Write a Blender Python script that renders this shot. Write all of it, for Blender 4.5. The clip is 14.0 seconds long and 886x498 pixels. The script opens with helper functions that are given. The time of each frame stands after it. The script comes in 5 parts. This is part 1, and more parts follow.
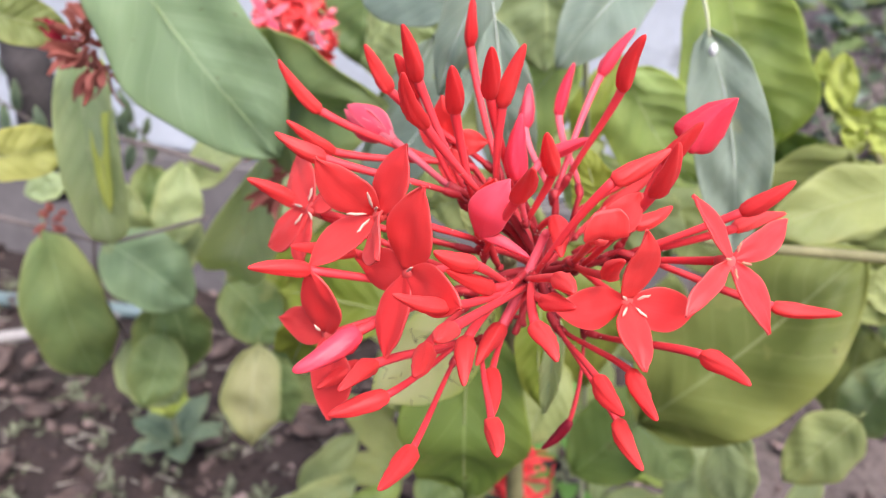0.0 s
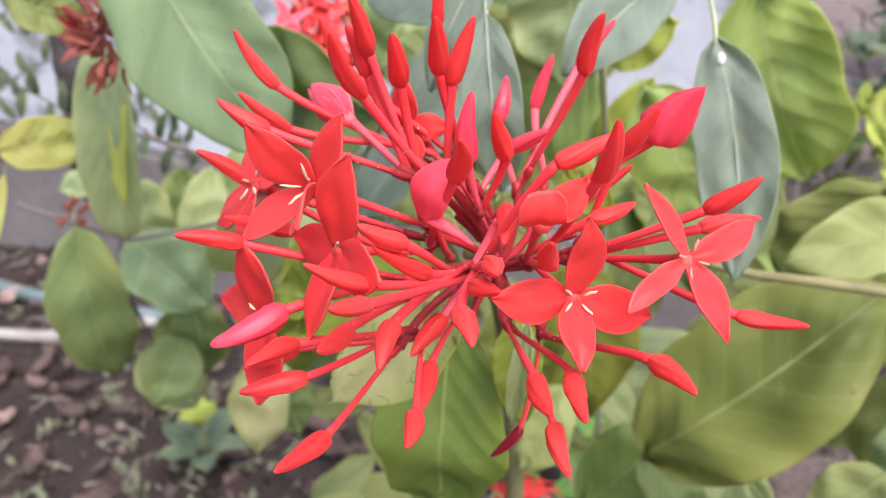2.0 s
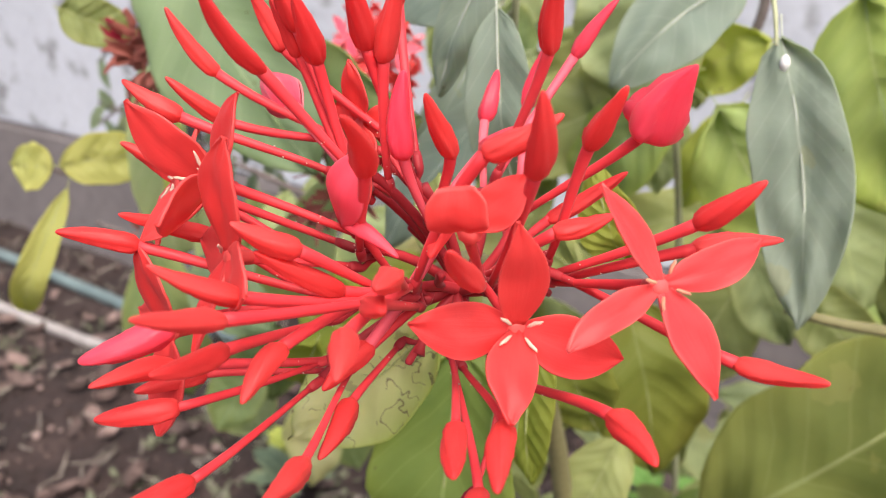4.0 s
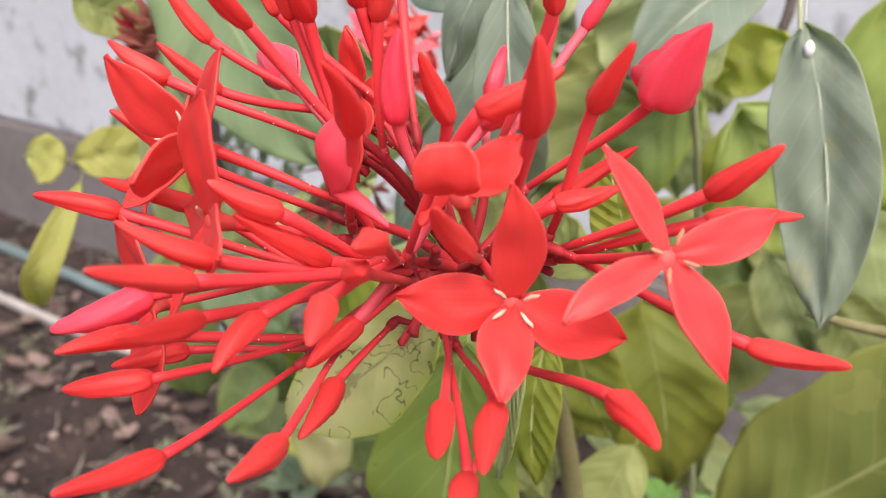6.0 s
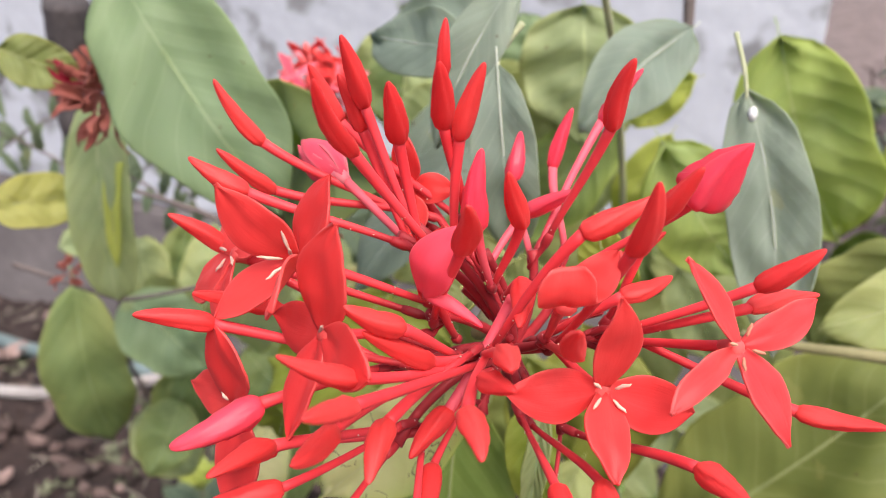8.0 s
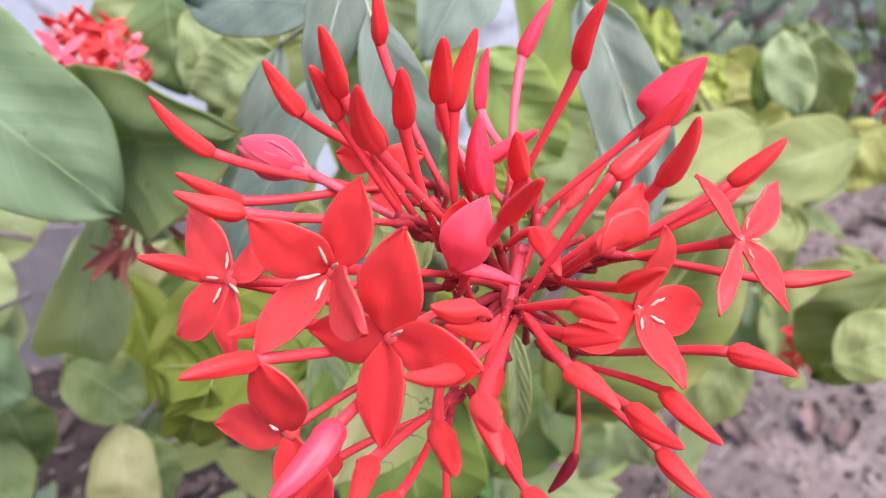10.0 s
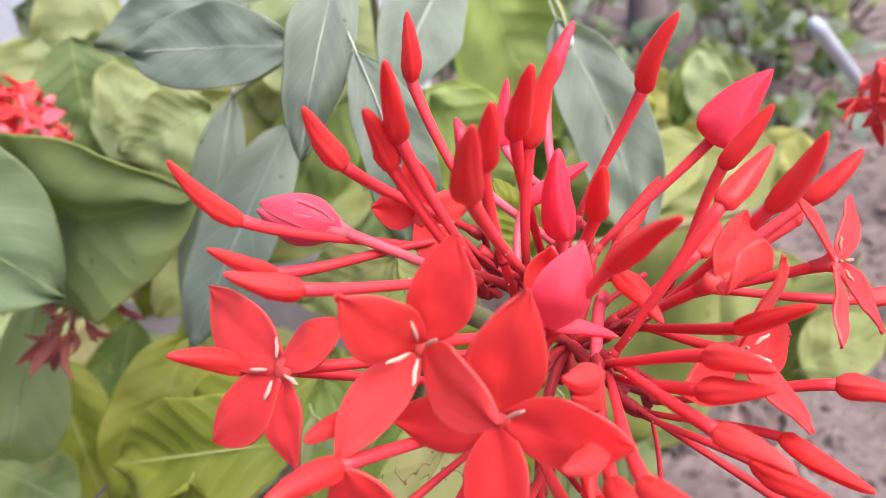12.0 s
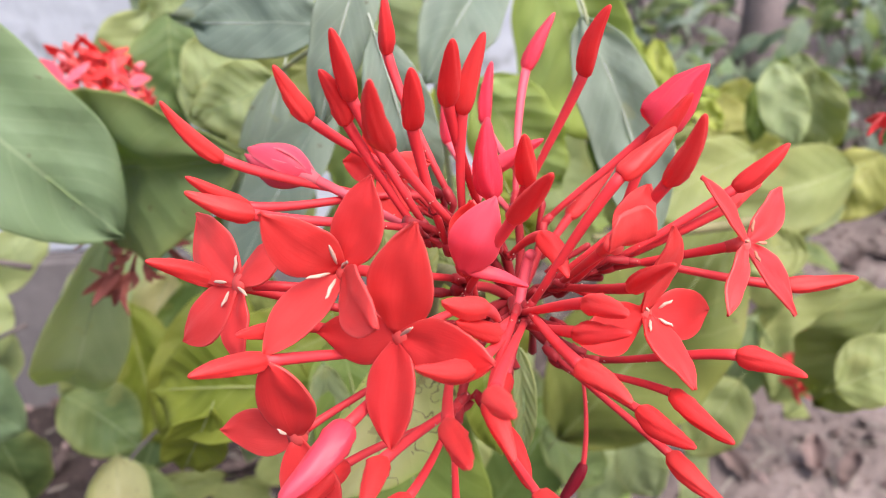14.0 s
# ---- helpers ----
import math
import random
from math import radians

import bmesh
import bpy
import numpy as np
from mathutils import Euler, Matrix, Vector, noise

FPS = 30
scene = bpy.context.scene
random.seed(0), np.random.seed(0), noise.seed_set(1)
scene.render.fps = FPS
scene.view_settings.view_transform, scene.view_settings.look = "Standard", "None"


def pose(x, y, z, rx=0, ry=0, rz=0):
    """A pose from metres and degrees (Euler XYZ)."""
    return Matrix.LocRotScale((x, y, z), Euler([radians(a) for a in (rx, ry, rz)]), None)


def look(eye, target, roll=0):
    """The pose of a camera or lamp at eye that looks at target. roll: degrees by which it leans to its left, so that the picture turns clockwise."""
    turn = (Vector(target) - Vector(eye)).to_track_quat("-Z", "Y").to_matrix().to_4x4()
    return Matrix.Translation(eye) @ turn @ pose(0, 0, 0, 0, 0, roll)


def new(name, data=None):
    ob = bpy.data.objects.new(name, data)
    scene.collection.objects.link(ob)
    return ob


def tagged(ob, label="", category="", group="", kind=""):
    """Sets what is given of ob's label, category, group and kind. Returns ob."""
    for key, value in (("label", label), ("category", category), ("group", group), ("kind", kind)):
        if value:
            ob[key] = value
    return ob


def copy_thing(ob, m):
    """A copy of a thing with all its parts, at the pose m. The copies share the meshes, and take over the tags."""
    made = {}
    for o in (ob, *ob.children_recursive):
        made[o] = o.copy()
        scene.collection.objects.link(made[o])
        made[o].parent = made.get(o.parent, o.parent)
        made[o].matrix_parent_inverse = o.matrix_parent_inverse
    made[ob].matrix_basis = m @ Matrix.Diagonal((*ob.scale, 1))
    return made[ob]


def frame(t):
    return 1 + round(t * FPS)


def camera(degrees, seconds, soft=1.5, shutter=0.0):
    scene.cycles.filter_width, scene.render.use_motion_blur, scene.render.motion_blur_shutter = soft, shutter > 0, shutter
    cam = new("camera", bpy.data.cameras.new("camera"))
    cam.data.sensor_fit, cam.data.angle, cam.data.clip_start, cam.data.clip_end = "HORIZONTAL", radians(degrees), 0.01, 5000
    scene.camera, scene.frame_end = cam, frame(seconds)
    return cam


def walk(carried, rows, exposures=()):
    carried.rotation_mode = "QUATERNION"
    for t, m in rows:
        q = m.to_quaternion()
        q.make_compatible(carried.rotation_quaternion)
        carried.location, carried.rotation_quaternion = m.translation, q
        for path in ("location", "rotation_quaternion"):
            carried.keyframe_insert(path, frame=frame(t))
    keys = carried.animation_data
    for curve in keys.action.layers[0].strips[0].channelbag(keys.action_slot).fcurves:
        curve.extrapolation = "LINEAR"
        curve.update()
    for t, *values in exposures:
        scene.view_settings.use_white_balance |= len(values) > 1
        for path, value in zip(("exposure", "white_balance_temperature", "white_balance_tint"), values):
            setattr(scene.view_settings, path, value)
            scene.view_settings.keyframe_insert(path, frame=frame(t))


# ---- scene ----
cam = camera(59.2, 14.0, 0.55)
METRES, EYE, TILT, LEAN, TURN = 0.20, 0.75, -30.0, 0.0, 0.0
ROWS = [
    (0.0, 0.0, 0.0, 0.0, 0.0, 0.0, -0.0),
    (0.5, 0.0133, 0.014, -0.0065, 0.51, 0.18, -0.78),
    (1.0, 0.0361, 0.0164, -0.0235, 1.67, 0.87, -1.26),
    (1.5, 0.051, 0.004, -0.0324, 3.46, 2.85, -3.23),
    (2.0, 0.0849, 0.0358, -0.0335, 3.64, 2.17, -3.57),
    (2.5, 0.1056, 0.0699, -0.0299, 4.35, 2.98, -3.89),
    (3.0, 0.1442, 0.093, -0.0363, 7.85, 3.91, -4.85),
    (3.5, 0.1853, 0.1386, -0.0295, 10.76, 4.22, -5.63),
    (6.0, 0.2084, 0.1954, -0.0538, 13.51, 4.98, -7.66),
    (6.5, 0.1906, 0.165, -0.0681, 12.51, 6.4, -8.44),
    (7.0, 0.1741, 0.1439, -0.0583, 11.3, 7.33, -7.89),
    (9.5, -0.0681, 0.1117, 0.034, -9.42, 0.42, 7.07),
    (10.0, -0.0861, 0.1291, 0.0368, -12.79, -1.28, 11.53),
    (10.5, -0.1285, 0.1661, 0.0552, -16.21, -1.71, 14.26),
    (11.0, -0.1475, 0.204, 0.071, -17.55, -1.75, 16.59),
    (11.5, -0.1552, 0.2154, 0.0753, -19.26, -0.12, 16.94),
    (12.0, -0.1611, 0.2224, 0.0729, -20.03, -0.26, 17.17),
    (12.5, -0.1563, 0.2368, 0.0747, -20.17, -0.75, 17.78),
    (13.0, -0.1525, 0.2161, 0.0674, -18.87, -0.54, 16.84),
    (13.5, -0.1398, 0.1823, 0.0634, -17.25, 0.36, 16.11),
    (14.0, -0.0985, 0.1303, 0.0158, -13.08, 1.45, 11.74),
]

EXPOSURES = [(0.0, 1.43, 6000, 14), (2.5, 1.38, 6200, 14), (3.5, 1.32, 6500, 13), (6.0, 1.21, 6650, 12), (7.2, 1.19, 6650, 12), (9.8, 1.47, 5700, 19), (10.4, 1.46, 6000, 17), (12.5, 1.46, 6200, 19), (14.0, 1.40, 6200, 14)]
walk(cam, [(t, pose(0, 0, EYE, TILT, LEAN, TURN) @ pose(METRES * x, METRES * y, METRES * z, 90 + pitch, roll, yaw)) for t, x, y, z, yaw, pitch, roll in ROWS], EXPOSURES)
cam.data.dof.use_dof = True
cam.data.dof.focus_distance = 0.102
cam.data.dof.aperture_fstop = 29.0

# ---- light: an overcast day ----
world = bpy.data.worlds.new("sky")
scene.world = world
world.use_nodes = True
wn = world.node_tree.nodes
sky = wn.new("ShaderNodeTexSky")
sky.sky_type = "NISHITA"
sky.sun_disc = False
sky.sun_elevation = radians(55)
sky.air_density = 0.7
sky.dust_density = 5.0
sky.ozone_density = 0.6
sky.sun_rotation = radians(150)
wn["Background"].inputs["Strength"].default_value = 0.108
world.node_tree.links.new(sky.outputs["Color"], wn["Background"].inputs["Color"])
sun = new("sun", bpy.data.lights.new("sun", "SUN"))
sun.data.energy = 1.35
sun.data.angle = radians(40)
sun.data.color = (1.0, 0.96, 0.9)
sun.matrix_world = look((0.6, -1.2, 3.0), (0, 0, 0))


# ---- materials ----
def mat_new(name):
    m = bpy.data.materials.new(name)
    m.use_nodes = True
    return m, m.node_tree.nodes, m.node_tree.links, m.node_tree.nodes["Principled BSDF"]


def math_node(n, l, op, a, b=None):
    q = n.new("ShaderNodeMath")
    q.operation = op
    for i, v in enumerate((a, b)):
        if v is None:
            continue
        if isinstance(v, (int, float)):
            q.inputs[i].default_value = v
        else:
            l.new(v, q.inputs[i])
    return q.outputs[0]


def ramp(n, l, fac, stops):
    r = n.new("ShaderNodeValToRGB")
    while len(r.color_ramp.elements) < len(stops):
        r.color_ramp.elements.new(0.5)
    for e, (p, c) in zip(r.color_ramp.elements, stops):
        e.position, e.color = p, (*c, 1)
    l.new(fac, r.inputs[0])
    return r.outputs[0]


def noise_node(n, l, scale, detail=4, coord="Object"):
    t = n.new("ShaderNodeTexNoise")
    t.inputs["Scale"].default_value = scale
    t.inputs["Detail"].default_value = detail
    c = n.new("ShaderNodeTexCoord")
    l.new(c.outputs[coord], t.inputs["Vector"])
    return t.outputs["Fac"]


def mix_rgb(n, l, fac, a, b, mode="MIX"):
    q = n.new("ShaderNodeMix")
    q.data_type = "RGBA"
    q.blend_type = mode
    for s, v in ((q.inputs[0], fac), (q.inputs[6], a), (q.inputs[7], b)):
        if isinstance(v, (int, float)):
            s.default_value = v
        elif isinstance(v, tuple):
            s.default_value = (*v, 1)
        else:
            l.new(v, s)
    return q.outputs[2]


def bump(n, l, b, height, strength, distance):
    q = n.new("ShaderNodeBump")
    q.inputs["Strength"].default_value = strength
    q.inputs["Distance"].default_value = distance
    l.new(height, q.inputs["Height"])
    l.new(q.outputs[0], b.inputs["Normal"])


def petal_material(name, a, c, rough=0.5, rim=None, foot=None, thin=0.38):
    """Soft waxy petal: two tones mottled and streaked along its length, a paler rim, light shining through; foot: its
    colour at the base, maroon with shade painted in.
    """
    m, n, l, b = mat_new(name)
    uv = n.new("ShaderNodeUVMap")
    sep = n.new("ShaderNodeSeparateXYZ")
    l.new(uv.outputs[0], sep.inputs[0])
    streak = n.new("ShaderNodeTexNoise")
    streak.inputs["Scale"].default_value = 3.0
    streak.inputs["Detail"].default_value = 4
    mp = n.new("ShaderNodeMapping")
    mp.inputs["Scale"].default_value = (7.0, 0.9, 1.0)
    l.new(uv.outputs[0], mp.inputs[0])
    l.new(mp.outputs[0], streak.inputs["Vector"])
    f = noise_node(n, l, 150, 4)
    info = n.new("ShaderNodeObjectInfo")
    f2 = math_node(n, l, "ADD", math_node(n, l, "MULTIPLY", f, 0.35), math_node(n, l, "MULTIPLY", info.outputs["Random"], 0.35))
    f2 = math_node(n, l, "ADD", f2, math_node(n, l, "MULTIPLY", streak.outputs["Fac"], 0.22))
    col = ramp(n, l, f2, [(0.30, a), (0.85, c)])
    if rim:
        u = math_node(n, l, "MULTIPLY", math_node(n, l, "ABSOLUTE", math_node(n, l, "SUBTRACT", sep.outputs[0], 0.5)), 2.0)
        col = mix_rgb(n, l, math_node(n, l, "MULTIPLY", math_node(n, l, "POWER", u, 14.0), 0.40), col, rim)
    # base's own maroon, deepened with painted shade from the crowded heart
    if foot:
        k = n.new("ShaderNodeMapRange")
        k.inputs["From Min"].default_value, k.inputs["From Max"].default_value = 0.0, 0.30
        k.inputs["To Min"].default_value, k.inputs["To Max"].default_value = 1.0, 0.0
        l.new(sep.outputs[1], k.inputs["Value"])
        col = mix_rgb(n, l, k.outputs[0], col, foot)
    l.new(col, b.inputs["Base Color"])
    b.inputs["Roughness"].default_value = rough
    b.inputs["Specular IOR Level"].default_value = 0.38
    b.inputs["Sheen Weight"].default_value = 0.05
    h = math_node(n, l, "ADD", math_node(n, l, "MULTIPLY", streak.outputs["Fac"], 0.8), math_node(n, l, "MULTIPLY", noise_node(n, l, 700, 3), 0.5))
    bump(n, l, b, h, 0.16, 0.0004)
    tr = n.new("ShaderNodeBsdfTranslucent")
    l.new(col, tr.inputs["Color"])
    mx = n.new("ShaderNodeMixShader")
    mx.inputs[0].default_value = thin
    l.new(b.outputs[0], mx.inputs[1])
    l.new(tr.outputs[0], mx.inputs[2])
    l.new(mx.outputs[0], n["Material Output"].inputs["Surface"])
    return m


RED = petal_material("petal_red", (0.82, 0.047, 0.047), (0.90, 0.094, 0.084), 0.46, (0.92, 0.20, 0.18))
BLUSH = petal_material("petal_blush", (0.93, 0.12, 0.19), (0.96, 0.28, 0.34), 0.26, (0.95, 0.50, 0.50))
PINK = petal_material("petal_rose", (0.90, 0.058, 0.108), (0.95, 0.135, 0.190), 0.32, (0.92, 0.25, 0.28))
CORAL = petal_material("petal_coral", (0.84, 0.055, 0.060), (0.93, 0.12, 0.11), 0.5, (0.92, 0.30, 0.27))
DARK = petal_material("bud_crimson", (0.26, 0.008, 0.022), (0.42, 0.012, 0.035), 0.5, (0.55, 0.05, 0.08))
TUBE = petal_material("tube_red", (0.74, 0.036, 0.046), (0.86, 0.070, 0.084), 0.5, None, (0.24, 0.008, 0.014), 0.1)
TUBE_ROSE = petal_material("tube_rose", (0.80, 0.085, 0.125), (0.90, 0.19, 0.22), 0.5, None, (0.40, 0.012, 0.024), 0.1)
STALK = petal_material("stalk_maroon", (0.26, 0.012, 0.018), (0.58, 0.030, 0.040), 0.55, None, None, 0.0)
CREAM = petal_material("anther_cream", (0.62, 0.42, 0.32), (0.80, 0.63, 0.50), 0.6, None, None, 0.1)
TAN = petal_material("anther_tan", (0.50, 0.20, 0.12), (0.68, 0.36, 0.22), 0.7, None, None, 0.1)
WILT = petal_material("petal_wilted", (0.34, 0.095, 0.070), (0.54, 0.20, 0.16), 0.8)


GREEN_GAIN = 1.38


def leaf_material(name, a, c, edge, vein, rough=0.40, spot=0.0, quilt=0.6):
    """Leaf with pale midrib and side veins, mottled blade, yellowing edge."""
    a, c, edge, vein = [tuple(min(0.72, GREEN_GAIN * (0.92 * v + 0.08 * sum(q) / 3)) for v in q) for q in (a, c, edge, vein)]
    m, n, l, b = mat_new(name)
    uv = n.new("ShaderNodeUVMap")
    sep = n.new("ShaderNodeSeparateXYZ")
    l.new(uv.outputs[0], sep.inputs[0])
    u = math_node(n, l, "ABSOLUTE", math_node(n, l, "SUBTRACT", sep.outputs[0], 0.5))
    v = sep.outputs[1]
    big = noise_node(n, l, 22, 3)
    fine = noise_node(n, l, 160, 4)
    info = n.new("ShaderNodeObjectInfo")
    f = math_node(n, l, "ADD", math_node(n, l, "MULTIPLY", big, 0.75), math_node(n, l, "MULTIPLY", fine, 0.25))
    f = math_node(n, l, "ADD", f, math_node(n, l, "MULTIPLY", math_node(n, l, "SUBTRACT", info.outputs["Random"], 0.5), 0.45))
    blade = ramp(n, l, f, [(0.30, a), (0.70, c)])
    e = math_node(n, l, "MULTIPLY", math_node(n, l, "POWER", math_node(n, l, "MULTIPLY", u, 2.0), 5.0), 0.55)
    col = mix_rgb(n, l, e, blade, edge)
    side = math_node(n, l, "FRACT", math_node(n, l, "ADD", math_node(n, l, "MULTIPLY", v, 8.0), math_node(n, l, "ADD", math_node(n, l, "MULTIPLY", u, -4.0), math_node(n, l, "MULTIPLY", big, 1.2))))
    side = math_node(n, l, "ABSOLUTE", math_node(n, l, "SUBTRACT", side, 0.5))
    sv = math_node(n, l, "LESS_THAN", side, 0.045)
    col = mix_rgb(n, l, math_node(n, l, "MULTIPLY", sv, 0.16), col, vein)
    col = mix_rgb(n, l, math_node(n, l, "MULTIPLY", math_node(n, l, "SUBTRACT", 0.5, side), 0.30 * quilt), col, edge)
    mid = math_node(n, l, "LESS_THAN", u, 0.014)
    col = mix_rgb(n, l, math_node(n, l, "MULTIPLY", mid, 0.5), col, vein)
    broad = n.new("ShaderNodeMapRange")
    broad.inputs["From Min"].default_value, broad.inputs["From Max"].default_value = 0.50, 0.72
    l.new(math_node(n, l, "ADD", noise_node(n, l, 14, 2), math_node(n, l, "MULTIPLY", u, 0.12)), broad.inputs["Value"])
    col = mix_rgb(n, l, math_node(n, l, "MULTIPLY", broad.outputs[0], 0.55), col, edge)
    fleck = math_node(n, l, "GREATER_THAN", noise_node(n, l, 210, 2), 0.74)
    col = mix_rgb(n, l, math_node(n, l, "MULTIPLY", fleck, 0.45), col, (0.16, 0.12, 0.05))
    blotch = math_node(n, l, "GREATER_THAN", noise_node(n, l, 48, 5), 0.66)
    col = mix_rgb(n, l, math_node(n, l, "MULTIPLY", blotch, 0.22), col, (0.50, 0.46, 0.16))
    if spot:
        trail = math_node(n, l, "ABSOLUTE", math_node(n, l, "SUBTRACT", noise_node(n, l, 300, 1), 0.5))
        line = math_node(n, l, "LESS_THAN", trail, 0.013)
        line = math_node(n, l, "MULTIPLY", line, math_node(n, l, "GREATER_THAN", noise_node(n, l, 90, 3), 0.50))
        col = mix_rgb(n, l, math_node(n, l, "MULTIPLY", line, spot), col, (0.20, 0.165, 0.085))
        s = math_node(n, l, "GREATER_THAN", noise_node(n, l, 110, 8), 0.60)
        col = mix_rgb(n, l, math_node(n, l, "MULTIPLY", s, 0.5), col, (0.34, 0.29, 0.15))
    l.new(col, b.inputs["Base Color"])
    b.inputs["Roughness"].default_value = rough + 0.08
    b.inputs["Specular IOR Level"].default_value = 0.32
    h = math_node(n, l, "ADD", math_node(n, l, "MULTIPLY", math_node(n, l, "POWER", side, 1.6), 2.6 * quilt), math_node(n, l, "MULTIPLY", fine, 0.5))
    bump(n, l, b, h, 0.42, 0.0014)
    tr = n.new("ShaderNodeBsdfTranslucent")
    l.new(mix_rgb(n, l, 1.0, col, (1.0, 1.0, 0.42), "MULTIPLY"), tr.inputs["Color"])
    mx = n.new("ShaderNodeMixShader")
    mx.inputs[0].default_value = 0.54
    l.new(b.outputs[0], mx.inputs[1])
    l.new(tr.outputs[0], mx.inputs[2])
    l.new(mx.outputs[0], n["Material Output"].inputs["Surface"])
    return m


LEAF_GREEN = leaf_material("leaf_green", (0.118, 0.184, 0.060), (0.196, 0.270, 0.100), (0.264, 0.292, 0.086), (0.292, 0.351, 0.148))
LEAF_DARK = leaf_material("leaf_dark_green", (0.060, 0.110, 0.014), (0.130, 0.200, 0.036), (0.175, 0.234, 0.043), (0.234, 0.307, 0.112), 0.34)
LEAF_PALE = leaf_material("leaf_pale_green", (0.220, 0.275, 0.128), (0.325, 0.390, 0.190), (0.374, 0.410, 0.165), (0.425, 0.493, 0.238), 0.40, 0.0, 0.6)
LEAF_LIME = leaf_material("leaf_olive_lime", (0.192, 0.236, 0.070), (0.295, 0.336, 0.122), (0.33, 0.35, 0.12), (0.42, 0.46, 0.24))
LEAF_MINT = leaf_material("leaf_pale_mint", (0.27, 0.35, 0.19), (0.38, 0.46, 0.26), (0.42, 0.47, 0.24), (0.50, 0.57, 0.36), 0.45, 0.0, 0.5)
LEAF_DULL = leaf_material("leaf_dull_green", (0.085, 0.13, 0.085), (0.16, 0.215, 0.14), (0.22, 0.27, 0.16), (0.28, 0.33, 0.22), 0.5, 0.0, 0.4)
LEAF_YELLOW = leaf_material("leaf_yellowing", (0.330, 0.365, 0.095), (0.455, 0.460, 0.165), (0.420, 0.410, 0.110), (0.490, 0.490, 0.240))
LEAF_GREY = leaf_material("leaf_grey_green", (0.189, 0.248, 0.203), (0.252, 0.310, 0.252), (0.288, 0.347, 0.279), (0.414, 0.459, 0.396), 0.45, 0.0, 0.2)
LEAF_OLIVE = leaf_material("leaf_olive", (0.150, 0.185, 0.036), (0.225, 0.262, 0.066), (0.300, 0.315, 0.070), (0.306, 0.340, 0.140))
LEAF_MOSS = leaf_material("leaf_moss_olive", (0.105, 0.140, 0.012), (0.175, 0.210, 0.028), (0.255, 0.255, 0.030), (0.255, 0.289, 0.100))
LEAF_FRESH = leaf_material("leaf_fresh_green", (0.165, 0.245, 0.044), (0.245, 0.330, 0.080), (0.28, 0.34, 0.05), (0.34, 0.42, 0.14))
LEAF_JADE = leaf_material("leaf_jade_green", (0.130, 0.205, 0.105), (0.190, 0.275, 0.145), (0.240, 0.325, 0.160), (0.340, 0.425, 0.250), 0.42, 0.0, 0.5)
LEAF_VIVID = leaf_material("leaf_vivid_green", (0.085, 0.221, 0.032), (0.145, 0.315, 0.058), (0.204, 0.357, 0.072), (0.289, 0.425, 0.144))
LEAF_NEON = leaf_material("leaf_new_yellow_green", (0.30, 0.37, 0.055), (0.40, 0.45, 0.095), (0.44, 0.48, 0.10), (0.46, 0.50, 0.18), 0.45, 0.0, 0.3)
LEAF_SUN = leaf_material("leaf_bright_green", (0.20, 0.29, 0.085), (0.30, 0.39, 0.13), (0.36, 0.43, 0.07), (0.42, 0.48, 0.24), 0.42, 0.0, 0.9)
LEAF_CHARTREUSE = leaf_material("leaf_chartreuse", (0.15, 0.20, 0.012), (0.24, 0.285, 0.03), (0.30, 0.32, 0.04), (0.34, 0.38, 0.12))
LEAF_CREAM = leaf_material("leaf_cream", (0.42, 0.40, 0.20), (0.56, 0.52, 0.30), (0.32, 0.36, 0.13), (0.60, 0.56, 0.36), 0.5, 0.0, 0.3)
LEAF_MINED = leaf_material("leaf_mined", (0.46, 0.46, 0.19), (0.56, 0.55, 0.28), (0.34, 0.43, 0.05), (0.58, 0.56, 0.32), 0.5, 0.8, 0.3)


def rough_material(name, stops, scale, rough=0.9, bump_scale=60, bump_d=0.01):
    m, n, l, b = mat_new(name)
    f = math_node(n, l, "ADD", math_node(n, l, "MULTIPLY", noise_node(n, l, scale, 8), 0.6), math_node(n, l, "MULTIPLY", noise_node(n, l, scale * 9, 6), 0.4))
    l.new(ramp(n, l, f, stops), b.inputs["Base Color"])
    b.inputs["Roughness"].default_value = rough
    bump(n, l, b, noise_node(n, l, bump_scale, 8), 0.6, bump_d)
    return m


def soil_material():
    """Dark brown bed soil that turns to a pale pinkish earth on the open side."""
    m, n, l, b = mat_new("soil")
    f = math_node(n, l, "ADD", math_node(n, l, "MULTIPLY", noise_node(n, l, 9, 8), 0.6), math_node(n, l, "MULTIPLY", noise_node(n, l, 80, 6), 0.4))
    # two ramps of one soil: dark by the shrub, paler towards +x
    dark_earth = ramp(n, l, f, [(0.3, (0.009, 0.0058, 0.0048)), (0.52, (0.027, 0.016, 0.0135)), (0.78, (0.068, 0.046, 0.039))])
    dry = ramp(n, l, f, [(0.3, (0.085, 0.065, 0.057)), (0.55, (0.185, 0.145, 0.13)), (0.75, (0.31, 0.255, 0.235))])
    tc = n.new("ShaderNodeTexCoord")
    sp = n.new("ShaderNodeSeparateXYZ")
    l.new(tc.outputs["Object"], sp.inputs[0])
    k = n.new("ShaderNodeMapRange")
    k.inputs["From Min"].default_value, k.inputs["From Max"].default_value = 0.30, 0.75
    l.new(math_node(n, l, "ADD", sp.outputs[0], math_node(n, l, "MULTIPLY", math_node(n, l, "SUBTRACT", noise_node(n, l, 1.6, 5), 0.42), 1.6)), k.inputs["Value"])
    l.new(mix_rgb(n, l, k.outputs[0], dark_earth, dry), b.inputs["Base Color"])
    b.inputs["Roughness"].default_value = 0.95
    bump(n, l, b, noise_node(n, l, 45, 8), 0.6, 0.02)
    return m


SOIL = soil_material()


